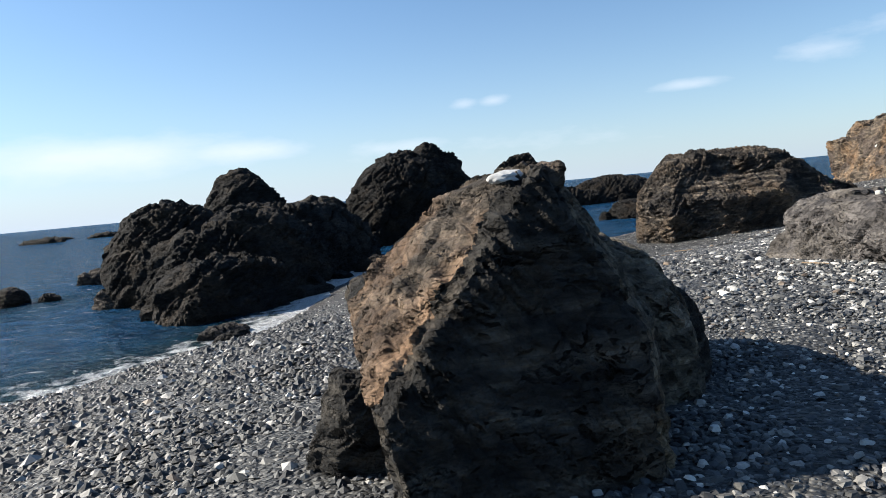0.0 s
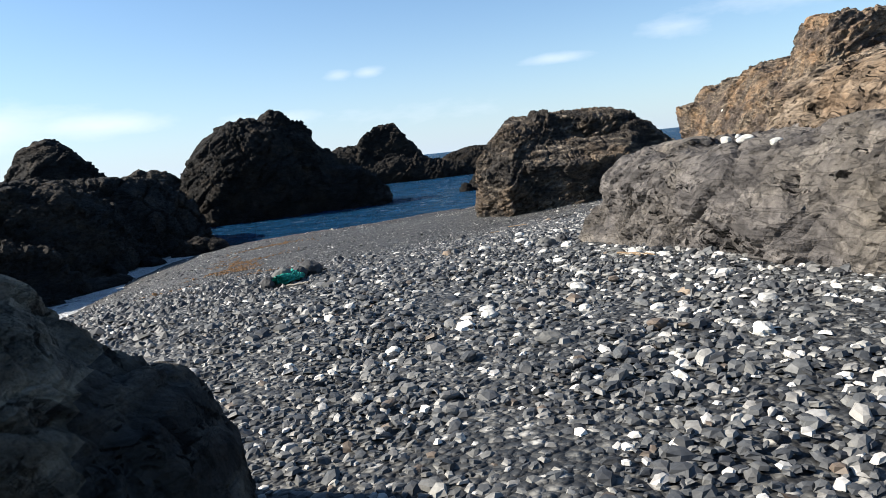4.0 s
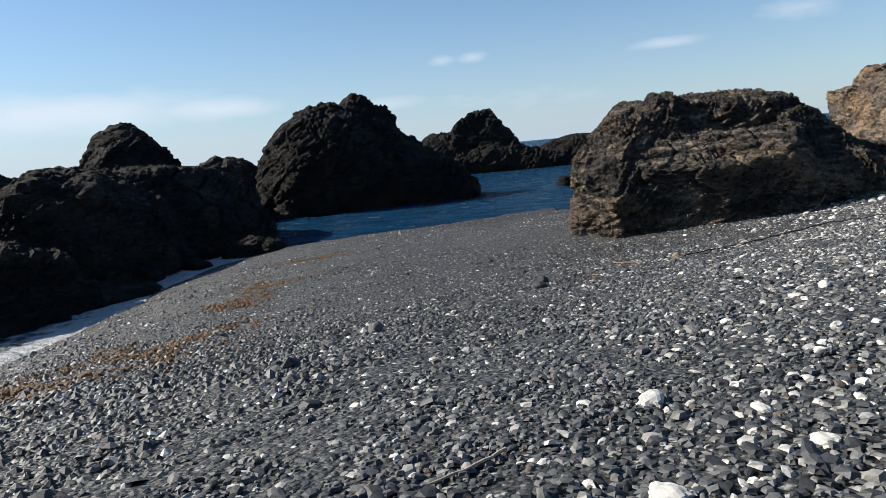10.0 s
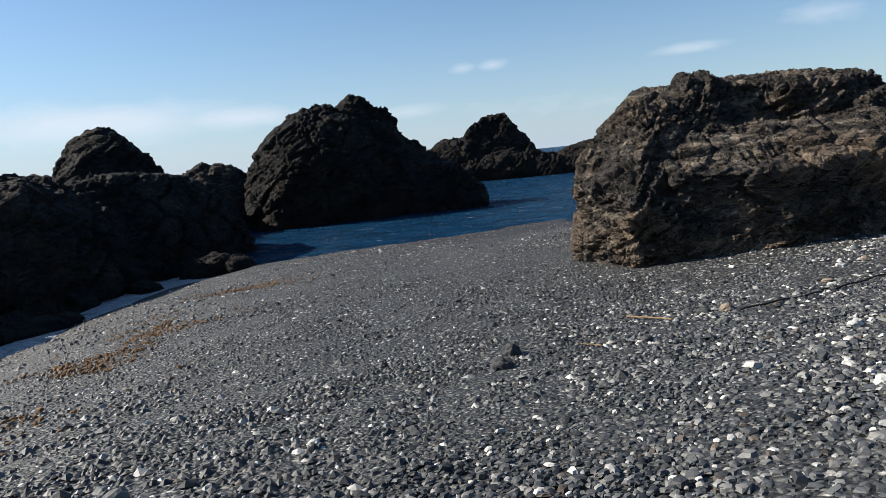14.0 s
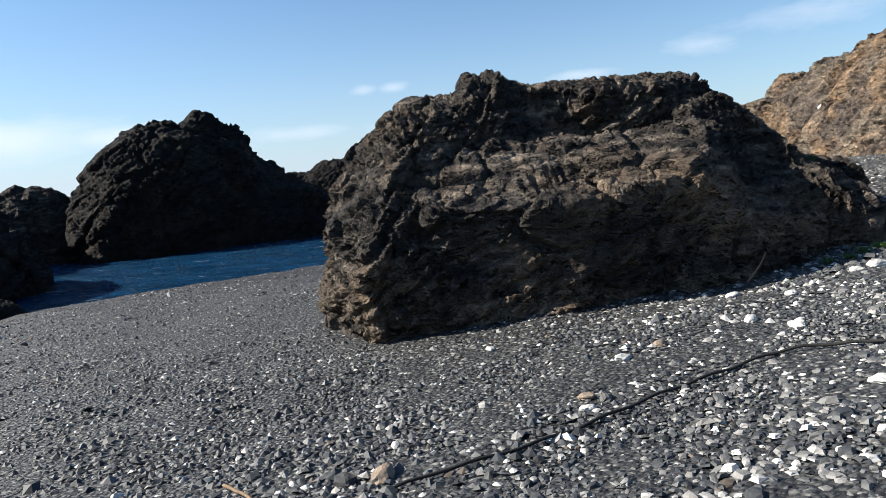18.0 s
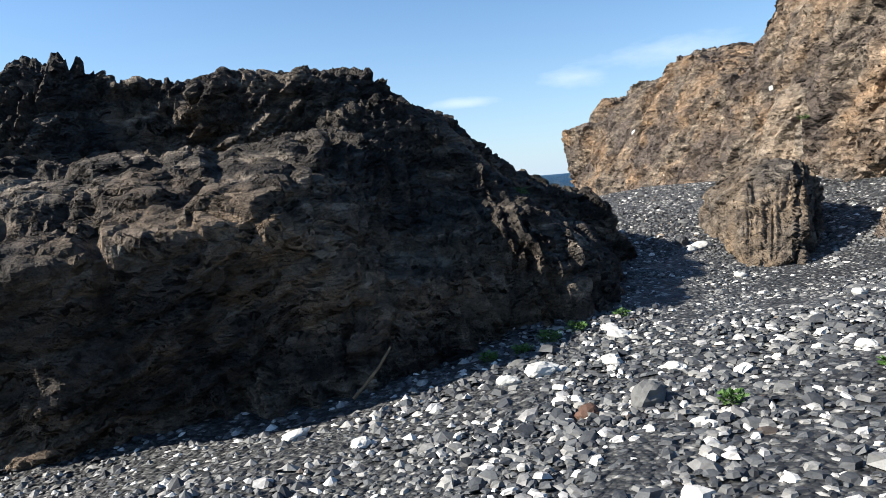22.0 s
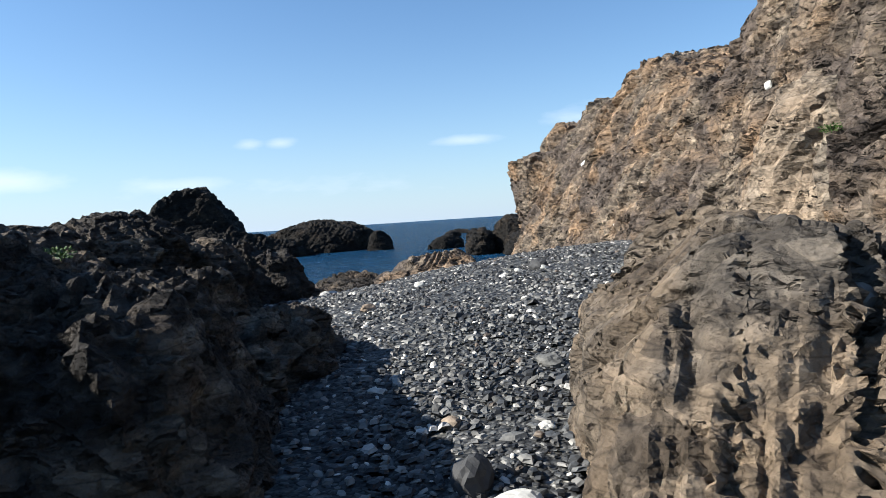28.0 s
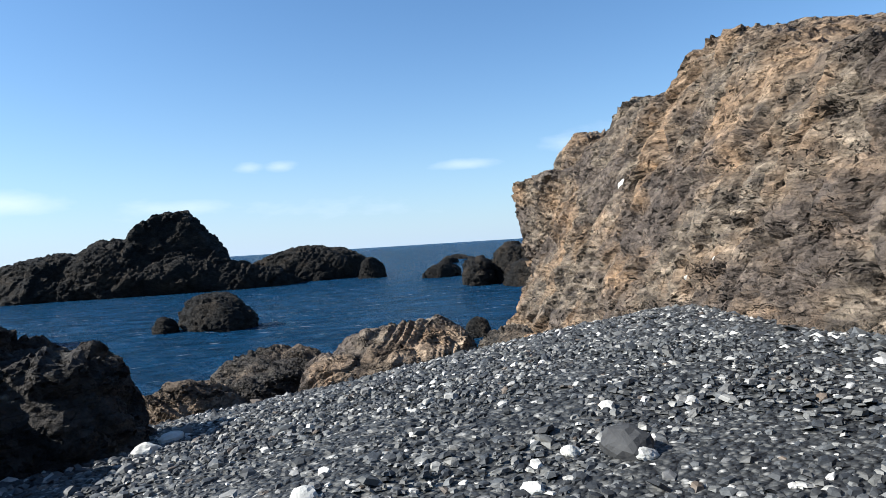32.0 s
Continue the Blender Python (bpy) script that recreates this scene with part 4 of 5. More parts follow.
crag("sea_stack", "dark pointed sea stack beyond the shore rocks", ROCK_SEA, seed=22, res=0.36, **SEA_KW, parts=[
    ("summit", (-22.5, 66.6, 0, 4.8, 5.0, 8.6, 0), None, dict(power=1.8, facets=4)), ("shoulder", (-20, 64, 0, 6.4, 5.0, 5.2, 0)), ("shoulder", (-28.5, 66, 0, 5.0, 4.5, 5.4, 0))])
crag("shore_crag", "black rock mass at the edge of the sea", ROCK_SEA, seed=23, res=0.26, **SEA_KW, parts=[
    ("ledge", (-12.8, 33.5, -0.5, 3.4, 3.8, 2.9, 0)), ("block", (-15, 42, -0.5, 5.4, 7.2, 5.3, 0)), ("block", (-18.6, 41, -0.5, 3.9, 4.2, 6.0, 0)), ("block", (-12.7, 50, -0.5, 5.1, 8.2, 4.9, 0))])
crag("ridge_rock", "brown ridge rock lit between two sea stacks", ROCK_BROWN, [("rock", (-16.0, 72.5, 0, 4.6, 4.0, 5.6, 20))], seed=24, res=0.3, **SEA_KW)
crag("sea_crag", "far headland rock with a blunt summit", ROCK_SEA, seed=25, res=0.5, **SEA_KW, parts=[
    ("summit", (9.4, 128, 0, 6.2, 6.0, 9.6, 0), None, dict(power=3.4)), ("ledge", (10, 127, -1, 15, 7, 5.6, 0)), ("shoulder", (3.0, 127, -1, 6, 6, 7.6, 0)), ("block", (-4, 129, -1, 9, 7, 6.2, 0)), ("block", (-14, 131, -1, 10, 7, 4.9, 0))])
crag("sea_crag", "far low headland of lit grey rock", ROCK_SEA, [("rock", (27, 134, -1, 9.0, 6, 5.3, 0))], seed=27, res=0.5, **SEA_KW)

# small rocks awash: x, y, half length, half depth, height, tan or not
AWASH = [(-20.8, 38.4, 1.5, 1.1, 0.9, 1), (-31, 54, 1.4, 1.0, 0.9, 1), (-9.1, 24.2, 0.75, 0.5, 0.42, 0), (-10.3, 26.2, 1.1, 0.6, 0.3, 1), (-9.8, 39.6, 0.9, 0.6, 0.6, 0), (-10.0, 36.5, 0.9, 0.5, 0.5, 0),
         (-31.1, 43.7, 1.2, 0.9, 0.9, 0), (-29.0, 44.5, 0.7, 0.6, 0.4, 0), (-145, 222, 9, 3, 1.6, 0), (-130, 235, 6, 3, 1.2, 0), (-157, 250, 5, 3, 1.0, 0),
         (-9.4, 36.0, 1.5, 0.8, 0.4, 0), (-7.1, 45.6, 1.3, 0.8, 0.75, 0), (-5.9, 45.9, 0.8, 0.6, 0.6, 0), (-10.0, 57.3, 1.1, 0.8, 0.5, 0), (-8.6, 42.5, 0.9, 0.6, 0.4, 0)]
AWASH_EAST = [(17.0, 75.4, 2.2, 1.5, 1.6, 0), (14.3, 75.0, 0.6, 0.6, 0.8, 0), (34.5, 124.8, 1.6, 1.4, 2.3, 0), (41.2, 113.8, 2.3, 1.2, 1.4, 0), (56.3, 163.6, 2.2, 1.2, 1.0, 0), (40.2, 96.2, 2.8, 1.6, 2.3, 0),
              (43.2, 95.0, 3.2, 1.8, 3.1, 0), (42.2, 89.2, 2.5, 1.3, 1.9, 0), (28.4, 61.6, 0.55, 0.4, 0.7, 0), (26.0, 63.0, 0.4, 0.3, 0.2, 0), (66, 190, 3, 2, 0.8, 0), (24.3, 53.2, 1.1, 0.7, 0.5, 0)]
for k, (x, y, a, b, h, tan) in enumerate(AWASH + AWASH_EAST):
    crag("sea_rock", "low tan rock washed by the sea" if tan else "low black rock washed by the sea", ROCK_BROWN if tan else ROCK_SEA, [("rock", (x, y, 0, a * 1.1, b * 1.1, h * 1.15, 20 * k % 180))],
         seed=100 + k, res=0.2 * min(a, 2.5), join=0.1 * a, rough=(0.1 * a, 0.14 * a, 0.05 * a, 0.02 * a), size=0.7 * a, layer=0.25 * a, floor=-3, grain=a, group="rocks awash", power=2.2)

# ---- loose things ----
bpy.context.view_layer.update()
DEPS = bpy.context.evaluated_depsgraph_get()


def surface(x, y):
    """Height of whatever lies uppermost there."""
    hit, place, *_ = scene.ray_cast(DEPS, Vector((x, y, 30)), Vector((0, 0, -1)))
    return place.z if hit else float(ground_z(x, y))


def face_at(y, z, x0=14.0):
    hit, place, *_ = scene.ray_cast(DEPS, Vector((x0, y, z)), Vector((1, 0, 0)))
    return place if hit else Vector((25, y, z))


def stone_mesh(name, size, mat, seed, flat=0.55, sub=3):
    u, faces = ico(sub)
    r = np.random.default_rng(seed)
    val, gap, tilt = cells(u * 1.3 + seed, seed)
    k = 1 + 0.16 * fbm(u * 1.4 + seed * 3.1, 3, seed) + 0.14 * (val - 0.5) + 0.25 * tilt
    p = u * k[:, None] * np.array((0.5, 0.5 * r.uniform(0.62, 0.85), 0.5 * flat * r.uniform(0.8, 1.2))) * size
    me = mesh_from(name, p, faces, smooth=False)
    me.materials.append(mat)
    return me


def stone(name, label, x, y, size, mat, seed, flat=0.55, z=None, group="loose stones"):
    ob = new(name, stone_mesh(name, size, mat, seed, flat))
    ob.matrix_world = pose(x, y, (surface(x, y) if z is None else z) + 0.16 * size * flat, random.Random(seed).uniform(-12, 12), random.Random(seed + 1).uniform(-12, 12), seed * 47 % 360)
    return tagged(ob, label, "stone", group)


def tube(points, radius, sides=6, taper=0.0):
    """Vertices and quads of a round cord along points."""
    pts = np.array(points, float)
    tan = np.gradient(pts, axis=0)
    tan /= np.linalg.norm(tan, axis=1)[:, None] + 1e-9
    side = np.cross(tan, (0.12, 0.07, 1))
    side /= np.linalg.norm(side, axis=1)[:, None] + 1e-9
    up = np.cross(side, tan)
    a = np.arange(sides) * 2 * math.pi / sides
    r = radius * (1 - taper * np.linspace(0, 1, len(pts)))
    v = pts[:, None] + r[:, None, None] * (np.cos(a)[None, :, None] * side[:, None] + np.sin(a)[None, :, None] * up[:, None])
    n = len(pts)
    i = np.arange((n - 1) * sides).reshape(n - 1, sides)
    f = np.stack([i, np.roll(i, -1, 1), np.roll(i, -1, 1) + sides, i + sides], -1).reshape(-1, 4)
    return v.reshape(-1, 3), f


def joined(name, pieces, mat, smooth=True):
    v, f, at = [], [], 0
    for pv, pf in pieces:
        v.append(pv)
        f.append(pf + at)
        at += len(pv)
    me = mesh_from(name, np.concatenate(v), np.concatenate(f), smooth)
    me.materials.append(mat)
    return me


TONES = {"w": (QUARTZ, "white_stone", "white quartz stone lying on the grey shingle"), "t": (SANDSTONE, "tan_stone", "tan rounded stone lying on the shingle"),
         "g": (GREYSTONE, "grey_stone", "pale grey stone lying on the shingle"), "d": (DARKSTONE, "dark_stone", "dark slate cobble lying on the shingle"),
         "r": (REDSTONE, "brown_stone", "red-brown broken stone lying on the shingle")}
STONES_A = [(3.33, 9.04, 0.15, "w"), (4.74, 9.7, 0.15, "w"), (4.18, 9.52, 0.16, "w"), (5.03, 8.29, 0.16, "w"), (4.62, 7.72, 0.17, "w"), (4.76, 8.87, 0.14, "t"), (3.55, 8.22, 0.2, "g"), (4.41, 8.59, 0.11, "w"),
            (4.58, 8.57, 0.1, "w"), (4.47, 10.99, 0.14, "w"), (4.35, 9.95, 0.13, "w"), (4.9, 9.3, 0.13, "w"), (4.0, 8.9, 0.12, "w"), (2.6, 8.6, 0.12, "w"), (5.25, 9.2, 0.15, "w")]
STONES_B = [(4.9, 14.45, 0.2, "w"), (5.47, 13.6, 0.15, "w"), (4.63, 13.23, 0.18, "w"), (4.07, 12.9, 0.18, "w"), (4.6, 12.72, 0.15, "w"), (4.9, 12.06, 0.17, "w"), (3.61, 13.15, 0.16, "t"), (4.75, 12.4, 0.24, "g"),
            (5.0, 12.6, 0.22, "d"), (5.4, 14.1, 0.12, "w"), (5.27, 22.75, 0.26, "d"), (7.87, 23.32, 0.2, "g"), (3.69, 20.56, 0.13, "w"), (2.63, 19.57, 0.24, "g"), (2.18, 18.6, 0.2, "g"), (7.74, 19.99, 0.16, "w")]
STONES_C = [(8.17, 24.04, 0.24, "t"), (7.9, 24.1, 0.2, "d"), (5.4, 23.38, 0.22, "d"), (8.69, 22.1, 0.18, "w"), (6.89, 22.93, 0.2, "d"), (9.84, 24.9, 0.17, "t"), (9.75, 24.6, 0.15, "w"), (11.87, 25.97, 0.17, "w"),
            (12.05, 25.48, 0.18, "w"), (11.39, 23.6, 0.15, "w"), (10.45, 25.71, 0.17, "w"), (10.88, 25.86, 0.16, "t"), (9.44, 27.28, 0.14, "w"), (15.22, 27.8, 0.2, "w"), (14.32, 27.35, 0.26, "w"), (9.95, 24.75, 0.15, "g")]
STONES_D = [(14.78, 27.15, 0.2, "w"), (14.06, 27.36, 0.18, "w"), (14.5, 26.2, 0.25, "g"), (14.15, 26.3, 0.17, "r"), (15.27, 28.04, 0.19, "w"), (14.28, 27.75, 0.15, "g"), (12.51, 27.5, 0.2, "w"), (15.2, 25.18, 0.16, "w"),
            (15.9, 26.04, 0.13, "w"), (15.84, 26.66, 0.12, "w"), (15.49, 25.32, 0.3, "g"), (12.9, 26.9, 0.17, "w"), (14.95, 26.6, 0.14, "w"), (17.8, 29.5, 0.17, "w"), (17.39, 27.49, 0.17, "w"), (17.85, 27.44, 0.15, "w")]
STONES_E = [(18.5, 31.2, 0.26, "w"), (18.28, 31.1, 0.18, "w"), (18.4, 31.5, 0.24, "d"), (18.5, 32.2, 0.17, "t"), (18.95, 31.9, 0.1, "w"), (18.64, 35.85, 0.2, "t"), (19.5, 37.1, 0.17, "w"), (19.42, 32.9, 0.2, "g"),
            (18.22, 33.0, 0.13, "w"), (21.03, 36.59, 0.13, "w"), (20.79, 36.88, 0.13, "w"), (20.46, 36.59, 0.13, "w"), (18.5, 39.2, 0.2, "w"), (18.62, 39.6, 0.2, "w"), (18.7, 39.9, 0.18, "g"), (21.0, 36.7, 0.28, "d")]
STONES_F = [(5.08, 10.52, 0.16, "w"), (5.02, 10.73, 0.15, "g"), (4.86, 10.75, 0.08, "w"), (5.24, 10.9, 0.07, "w"), (4.89, 11.06, 0.07, "w"), (4.94, 11.42, 0.1, "t"), (5.17, 10.35, 0.14, "w"), (5.27, 10.3, 0.13, "w"), (4.41, 10.59, 0.13, "w"),
            (4.38, 11.06, 0.09, "w"), (4.92, 12.11, 0.09, "w"), (5.11, 11.24, 0.07, "w"), (6.62, 15.54, 0.14, "w"), (7.49, 17.34, 0.18, "w"), (7.09, 17.13, 0.16, "w"), (5.06, 10.93, 0.2, "g"), (5.31, 10.5, 0.17, "d")]
for k, (x, y, size, tone) in enumerate(STONES_A + STONES_B + STONES_C + STONES_D + STONES_E + STONES_F):
    mat, name, label = TONES[tone]
    stone(name, label, x, y, size, mat, 300 + k, 0.8 if tone in "gd" and size > 0.2 else 0.5)

for k, (x, y, size) in enumerate([(5.95, 10.3, 0.13), (6.05, 10.15, 0.15), (6.1, 9.75, 0.13), (6.2, 10.5, 0.1)]):
    stone("white_stone", "white stone lying on the shelf of the grey outcrop", x, y, size, QUARTZ, 400 + k)
stone("grey_stone", "smooth grey stone wedged on top of the slab boulder", 19.55, 30.5, 0.14, GREYSTONE, 410, 0.8)
for k, (y, z, size) in enumerate([(45.9, 5.1, 0.24), (38.8, 5.2, 0.13), (41.5, 3.75, 0.13), (36.5, 5.4, 0.17), (42.2, 3.5, 0.09), (34.2, 6.0, 0.14)]):
    p = face_at(y, z)
    stone("white_stone", "white quartz stone set in the cliff face", p.x, p.y, size, QUARTZ, 420 + k, 0.9, z=p.z - 0.1, group="stones in the cliff")
crust = part("guano_crust", stone_mesh("guano_crust", 0.27, GUANO, 77, 0.3), None, boulder, "white crust on the summit")
crust.matrix_parent_inverse = Matrix.Translation(boulder.location).inverted()
crust.matrix_basis = pose(0.24, 4.62, surface(0.24, 4.62) - 0.01, 6, -5, 15)

# the green fishing net and the stones that hold it
rnd = random.Random(12)
strands = []
for k in range(64):
    a, o = rnd.uniform(0, 6.28), rnd.uniform(-0.15, 0.13)
    row = []
    for i in range(22):
        t = i / 21
        x = 1.47 + 0.2 * t + 0.05 * math.sin(6 * t) + o * (0.5 + 0.8 * math.sin(3.0 * t + 0.2)) + 0.025 * math.sin(31 * t + a)
        y = 12.3 + 1.25 * t + 0.03 * math.cos(23 * t + a * 2)
        row.append((x, y, 0.055 + 0.06 * rnd.random() + 0.04 * math.cos(o * 18) * abs(math.sin(9 * t + a))))
    z0 = [surface(x, y) for x, y, _ in row[::7]]
    base = np.interp(np.arange(22), np.arange(0, 22, 7), z0)
    strands.append(tube([(x, y, z + b) for (x, y, z), b in zip(row, base)], rnd.uniform(0.006, 0.012), 5))
net = new("fishing_net", joined("fishing_net", [tube([(1.42 + 0.2 * t + 0.05 * math.sin(6 * t), 12.3 + 1.25 * t, surface(1.42 + 0.2 * t, 12.3 + 1.25 * t) + 0.06) for t in np.linspace(0, 1, 14)], 0.022, 8)], NET))
tagged(part("netting", joined("netting", strands, NET), None, net), kind="stuff")
tagged(net, "tangled green fishing net lying on the shingle under stones", "net")
for x, y, size, mat, lab in ((1.78, 13.62, 0.32, DARKSTONE, "angular dark stone weighing down the green net"), (1.66, 13.18, 0.28, DARKSTONE, "round dark stone weighing down the green net"),
                             (1.5, 12.76, 0.27, GREYSTONE, "pale oval stone weighing down the green net"),
                             (1.36, 12.36, 0.22, DARKSTONE, "dark flat stone at the end of the green net")):
    stone("net_stone", lab, x, y, size, mat, int(size * 1000) + 5, 0.8, z=surface(x, y) + 0.05, group="stones on the net")

# black rope across the shingle
ROPE_LINE = [(8.15, 23.75), (8.7, 23.86), (9.25, 24.02), (9.8, 24.28), (10.35, 24.56), (10.9, 24.74), (11.4, 24.82), (11.75, 24.68), (12.1, 24.4), (12.4, 24.0)]
tt = np.linspace(0, len(ROPE_LINE) - 1, 70)
rx, ry = np.interp(tt, range(len(ROPE_LINE)), [p[0] for p in ROPE_LINE]), np.interp(tt, range(len(ROPE_LINE)), [p[1] for p in ROPE_LINE])
rx, ry = np.convolve(np.pad(rx, 4, "edge"), np.ones(9) / 9, "valid"), np.convolve(np.pad(ry, 4, "edge"), np.ones(9) / 9, "valid")
rz = [surface(a, b) + 0.035 + 0.008 * math.sin(i * 0.9) for i, (a, b) in enumerate(zip(rx, ry))]
tagged(new("rope", joined("rope", [tube(np.stack([rx, ry, rz], 1), 0.013, 8)], ROPE)), "black weathered rope lying in a curve over the shingle", "rope")


def stick(name, label, a, b, r, mat, lift=0.04, bend=0.03, z=None):
    pts = []
    for i in range(9):
        t = i / 8
        x, y = a[0] + (b[0] - a[0]) * t, a[1] + (b[1] - a[1]) * t
        pts.append((x + bend * math.sin(3 * t), y, 0))
    z0, z1 = (surface(*a) + lift, surface(*b) + lift) if z is None else z
    pts = [(x, y, z0 + (z1 - z0) * i / 8 + 0.004 * math.sin(i * 2.3)) for i, (x, y, _) in enumerate(pts)]
    return tagged(new(name, joined(name, [tube(pts, r, 7, 0.35)], mat)), label, "driftwood", "driftwood")


stick("stick", "thin tan driftwood stick lying on the shingle", (7.01, 24.47), (7.41, 23.81), 0.014, DRIFTWOOD)
stick("stick", "short tan driftwood stick lying on the shingle", (6.2, 23.2), (6.4, 23.0), 0.01, DRIFTWOOD)
stick("driftwood", "tan piece of driftwood beside the grey outcrop", (4.94, 10.6), (5.14, 10.2), 0.011, DRIFTWOOD)
stick("driftwood", "tan piece of driftwood beside the grey outcrop", (4.95, 10.5), (5.02, 10.24), 0.008, DRIFTWOOD)
stick("driftwood", "thin driftwood twig beside the grey outcrop", (4.9, 10.45), (5.08, 10.3), 0.007, PALEWOOD)
stick("stick", "brown stick leaning on the foot of the layered crag", (13.0, 28.0), (13.35, 28.15), 0.015, DRIFTWOOD, z=(surface(13.0, 27.7) + 0.03, surface(13.0, 27.7) + 0.36))
stick("driftwood", "short bleached stick lying beside the green net", (1.62, 11.95), (1.86, 11.9), 0.016, PALEWOOD)
stick("stick", "thin pale stick lying on the shingle", (4.0, 13.9), (3.6, 13.6), 0.01, PALEWOOD)


def box_mesh(name, m, size, mat):
    bm = bmesh.new()
    bmesh.ops.create_cube(bm, size=1.0, matrix=m @ Matrix.Diagonal((*size, 1)))
    bmesh.ops.bevel(bm, geom=bm.edges[:], offset=0.006, segments=2, affect="EDGES")
    me = bpy.data.meshes.new(name)
    bm.to_mesh(me)
    bm.free()
    me.materials.append(mat)
    return me


plank = new("plank", box_mesh("plank", Matrix.Identity(4), (0.42, 0.07, 0.03), PALEWOOD))
plank.matrix_world = pose(12.82, 24.0, surface(12.82, 24.0) + 0.05, 4, 6, 68)
tagged(plank, "bleached wooden board lying on the shingle", "driftwood", "driftwood")


def plant(x, y, size, leaves, seed, label, z=None):
    r = random.Random(seed)
    v, f = [], []
    for k in range(leaves):
        a, up, rad = r.uniform(0, 6.28), r.uniform(0.1, 1.2), r.uniform(0.15, 1) * size
        c = Vector((math.cos(a) * rad * 0.6, math.sin(a) * rad * 0.6, up * size * 0.45))
        d = Vector((math.cos(a + r.uniform(-0.8, 0.8)), math.sin(a + r.uniform(-0.8, 0.8)), r.uniform(-0.2, 0.9))).normalized()
        s = d.cross(Vector((0, 0, 1))).normalized()
        ln, wd = r.uniform(0.02, 0.045), r.uniform(0.008, 0.017)
        n = d.cross(s) * 0.25 * ln
        i = len(v)
        v += [c, c + d * ln * 0.55 + s * wd + n, c + d * ln, c + d * ln * 0.55 - s * wd + n]
        f.append((i, i + 1, i + 2, i + 3))
    ob = new("shore_plant", joined("shore_plant", [tube([(0, 0, -0.03), (0.004, 0, size * 0.2), (0, 0.006, size * 0.45)], 0.006, 5)], LEAF))
    me = mesh_from("leaves", [tuple(p) for p in v], f, False)
    tagged(part("leaves", me, LEAF, ob), kind="stuff")
    ob.location = (x, y, (surface(x, y) if z is None else z) + 0.01)
    return tagged(ob, label, "plant", "shore plants")


for k, (x, y, size) in enumerate([(14.45, 28.05, 0.12), (14.75, 28.15, 0.16), (14.15, 28.05, 0.1), (15.05, 28.25, 0.13), (15.6, 28.4, 0.1), (14.75, 25.81, 0.1), (15.66, 25.43, 0.1), (15.6, 25.6, 0.08)]):
    plant(x, y, size, int(900 * size), 500 + k, "small green leafy plant growing at the foot of the crag" if y > 27 else "small green plant growing out of the shingle")
for k, (x, y, size) in enumerate([(22.75, 35.1, 0.3), (22.85, 34.85, 0.24), (22.95, 35.4, 0.2)]):
    plant(x, y, size, int(1300 * size), 540 + k, "green leafy plant growing at the foot of the cliff", z=float(ground_z(x, y)))
for k, (x, y) in enumerate([(15.4, 30.2), (16.2, 32.8), (16.1, 34.3), (23.6, 34.6), (22.9, 33.9)]):
    plant(x, y, 0.16, 130, 520 + k, "green tuft growing in a crack of the rock")

# ---- the shingle ----
TRACK = np.array([(0, 1), (1.6, 3), (3.2, 6), (3.8, 9.4), (4.6, 14), (6.3, 18), (9.3, 20.6), (11.3, 22.2), (13.6, 23.6), (15.6, 25.2), (17.4, 28.4), (18.0, 31.2), (19.5, 34), (20.5, 38.5)])


def track_distance(x, y):
    best = np.full(x.shape, 99.0)
    for (ax, ay), (bx, by) in zip(TRACK[:-1], TRACK[1:]):
        t = np.clip(((x - ax) * (bx - ax) + (y - ay) * (by - ay)) / ((bx - ax) ** 2 + (by - ay) ** 2), 0, 1)
        best = np.minimum(best, np.hypot(x - ax - t * (bx - ax), y - ay - t * (by - ay)))
    return best


def pebble_size(x, y):
    """Mean length of the stones: coarse on the ridge, fine lower down."""
    z = ground_z(x, y)
    p = np.stack([x, y, 0 * x], -1)
    return (0.046 + 0.014 * np.clip((z - 1.7) / 0.8, 0, 1)) * np.where(y > 28, 0.86, 1.0) + 0.009 * vnoise(p.reshape(-1, 3) / 2.5, 40).reshape(x.shape)


def scatter(x0, x1, y0, y1, step, near, far, rng):
    gx, gy = np.meshgrid(np.arange(x0, x1, step), np.arange(y0, y1, step))
    x = gx.ravel() + rng.uniform(-0.5, 0.5, gx.size) * step
    y = gy.ravel() + rng.uniform(-0.5, 0.5, gx.size) * step
    d = track_distance(x, y)
    keep = (d >= near) & (d < far) & (ground_z(x, y) > 0.02)
    return x[keep], y[keep], d[keep]


def pebble_shape(sides):
    """Unit half stone: rim, bevel ring and crown."""
    a = np.arange(sides) * 2 * math.pi / sides
    rim = np.stack([np.cos(a), np.sin(a), 0 * a - 0.2], 1)
    top = np.stack([0.66 * np.cos(a + 0.15), 0.66 * np.sin(a + 0.15), 0 * a + 0.78], 1)
    v = np.concatenate([rim, top, [(0, 0, 1.0)]])
    f = []
    for i in range(sides):
        j = (i + 1) % sides
        f += [(i, j, sides + j), (i, sides + j, sides + i), (sides + i, sides + j, 2 * sides)]
    return v, np.array(f, np.int32)


def pebble_dome(sides):
    """Unit half stone for the distance: rim and an off-centre crown."""
    a = np.arange(sides) * 2 * math.pi / sides
    v = np.concatenate([np.stack([np.cos(a), np.sin(a), 0 * a - 0.25], 1), [(0.15, 0.1, 1.0)]])
    return v, np.array([(i, (i + 1) % sides, sides) for i in range(sides)], np.int32)


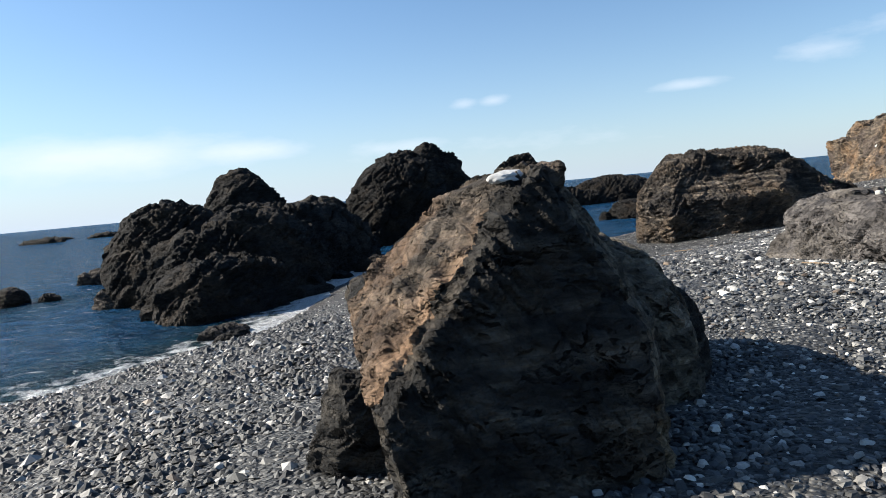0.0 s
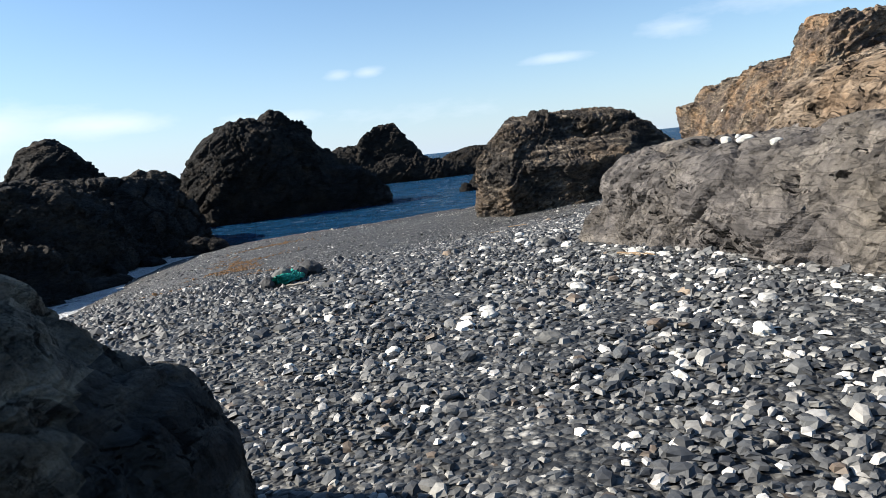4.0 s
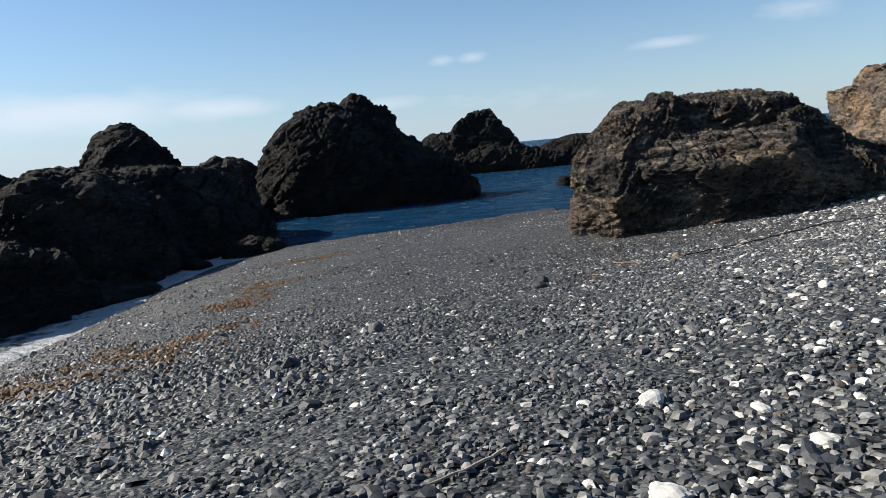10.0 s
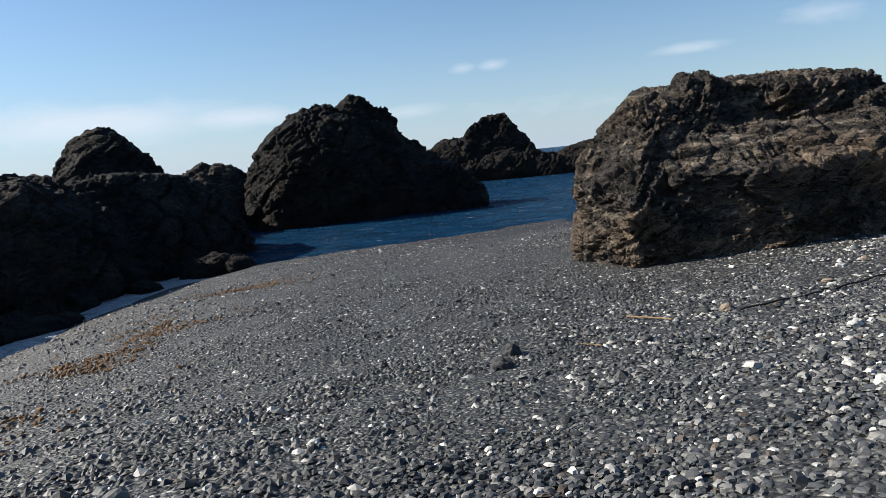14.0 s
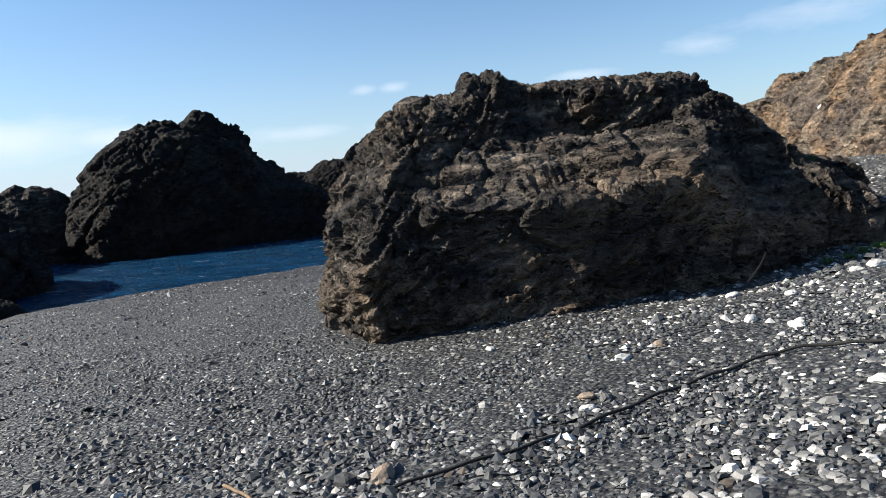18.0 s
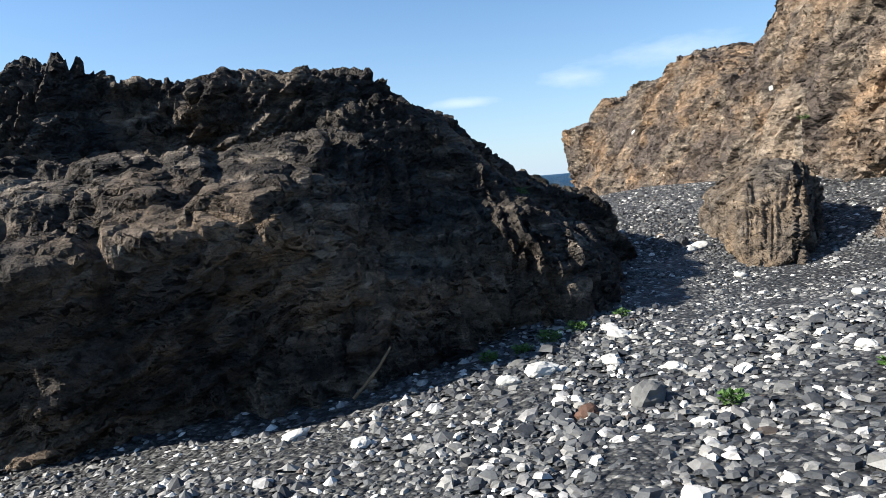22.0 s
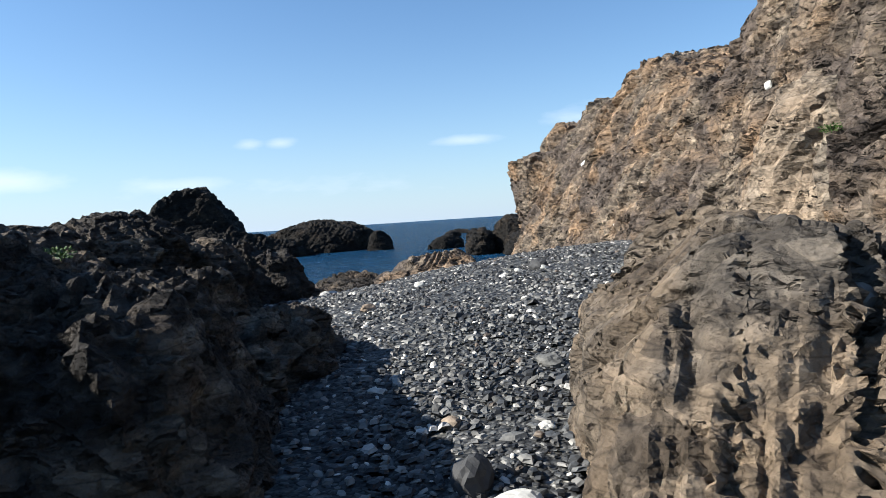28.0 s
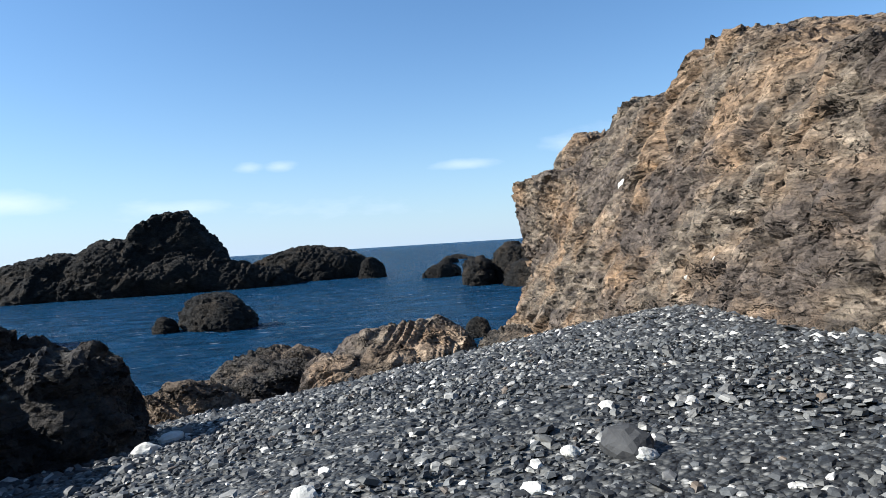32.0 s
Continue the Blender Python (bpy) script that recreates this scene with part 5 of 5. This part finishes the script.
def pebble_cloud(name, x, y, size, sides, rng, lift=0.5, dome=False):
    v, f = pebble_dome(sides) if dome else pebble_shape(sides)
    n = len(x)
    a = size * np.exp(rng.normal(0, 0.32, n)) * 0.5
    b = a * rng.uniform(0.55, 0.95, n)
    c = a * rng.uniform(0.26, 0.55, n)
    turn, tx, ty = rng.uniform(0, 2 * math.pi, n), rng.normal(0, 0.2, n), rng.normal(0, 0.2, n)
    p = v[None] * (1 + rng.normal(0, 1, (n, len(v), 3)) * (0.15, 0.15, 0.05))
    p = p * np.stack([a, b, c], 1)[:, None]
    p[:, :, 2] += tx[:, None] * p[:, :, 0] + ty[:, None] * p[:, :, 1]
    cs, sn = np.cos(turn)[:, None], np.sin(turn)[:, None]
    px, py = cs * p[:, :, 0] - sn * p[:, :, 1], sn * p[:, :, 0] + cs * p[:, :, 1]
    z = ground_z(x, y) + 0.05 * fbm(np.stack([x, y, 0 * x], 1) / 1.9, 3, 5) + rng.uniform(0, lift, n) * c
    verts = np.stack([px + x[:, None], py + y[:, None], p[:, :, 2] + z[:, None]], -1).reshape(-1, 3)
    faces = (f[None] + (np.arange(n) * len(v))[:, None, None]).reshape(-1, 3)
    me = mesh_from(name, verts, faces, smooth=False)
    me.materials.append(PEBBLE)
    me.materials.append(PEBBLE_LOW)
    me.materials.append(PEBBLE_RICH)
    # white stones lie thick on the ridge and are rare lower down
    share = (np.interp(y, [5, 10, 14, 18, 23, 28], [2.3, 2.6, 3.6, 5.8, 7.9, 9.6]) - x) / 2.5
    low = rng.uniform(0, 1, n) < np.clip(share, np.where(y > 30, 0.4, 0.1), 0.85)
    rich = (rng.uniform(0, 1, n) < np.clip(-share - 0.3, 0, 0.75)) & (y > 5) & (y < 29.5)
    me.polygons.foreach_set("material_index", np.repeat(np.where(rich, 2, low).astype(np.int32), len(f)))
    return me


rng = np.random.default_rng(4)
x, y, d = scatter(-5, 25, 0.5, 45, 0.054, 0.0, 2.5, rng)
s = pebble_size(x, y)
keep = rng.uniform(0, 1, len(s)) < np.clip((0.054 / (s * 0.94)) ** 2, 0, 1)
tagged(part("shingle", pebble_cloud("shingle", x[keep], y[keep], s[keep] * 1.08, 5, rng), None, ground), kind="stuff")
# the rest grows sparser and coarser away from the walk
for near, far, step, coarse in ((2.5, 6.2, 0.07, 1.28), (6.2, 13.0, 0.105, 1.5), (13.0, 25.0, 0.2, 2.0)):
    x, y, d = scatter(-16, 27, 1, 57, step, near, far, rng)
    tagged(part("shingle", pebble_cloud("shingle", x, y, pebble_size(x, y) * coarse, 6 if near < 5 else 5, rng, 0.8, True), None, ground), kind="stuff")

# dry weed along the tide line
n = 6500
t = rng.uniform(0, 1, n)
wx = np.interp(t, [0, 0.3, 0.6, 1], [-1.5, -1.4, -1.8, -1.2]) + rng.normal(0, 0.8, n)
wy = np.interp(t, [0, 0.3, 0.6, 1], [17.5, 22.5, 26.5, 34.5]) + rng.normal(0, 0.6, n)
patch = fbm(np.stack([wx, wy, 0 * wx], 1) / 1.4, 3, 77) > 0.1
weed_me = pebble_cloud("dry_seaweed", wx[patch], wy[patch], np.full(patch.sum(), 0.06), 5, rng, 1.5)
weed_me.materials.clear()
weed_me.materials.append(WEED)
weed = tagged(new("dry_seaweed", weed_me), "scattered orange-brown dried seaweed along the tide line", "seaweed", kind="stuff")

# the stones nearest to the walk, one by one
shapes = []
for k in range(12):
    me = stone_mesh("pebble", 1.0, PEBBLE_ONE, 700 + k, 0.42, 2)
    shapes.append(me)
r = random.Random(9)
for k in range(300):
    x, y = r.uniform(2.2, 5.2), r.uniform(7.4, 12.4)
    size = 0.07 * math.exp(r.gauss(0, 0.3))
    ob = new("pebble", shapes[k % 12])
    ob.parent = ground
    z = float(ground_z(x, y)) + 0.05 * float(fbm(np.array([[x, y, 0.0]]) / 1.9, 3, 5)[0]) + 0.018 + 0.1 * size
    ob.matrix_basis = pose(x, y, z, r.uniform(-14, 14), r.uniform(-14, 14), r.uniform(0, 360)) @ Matrix.Scale(size, 4)
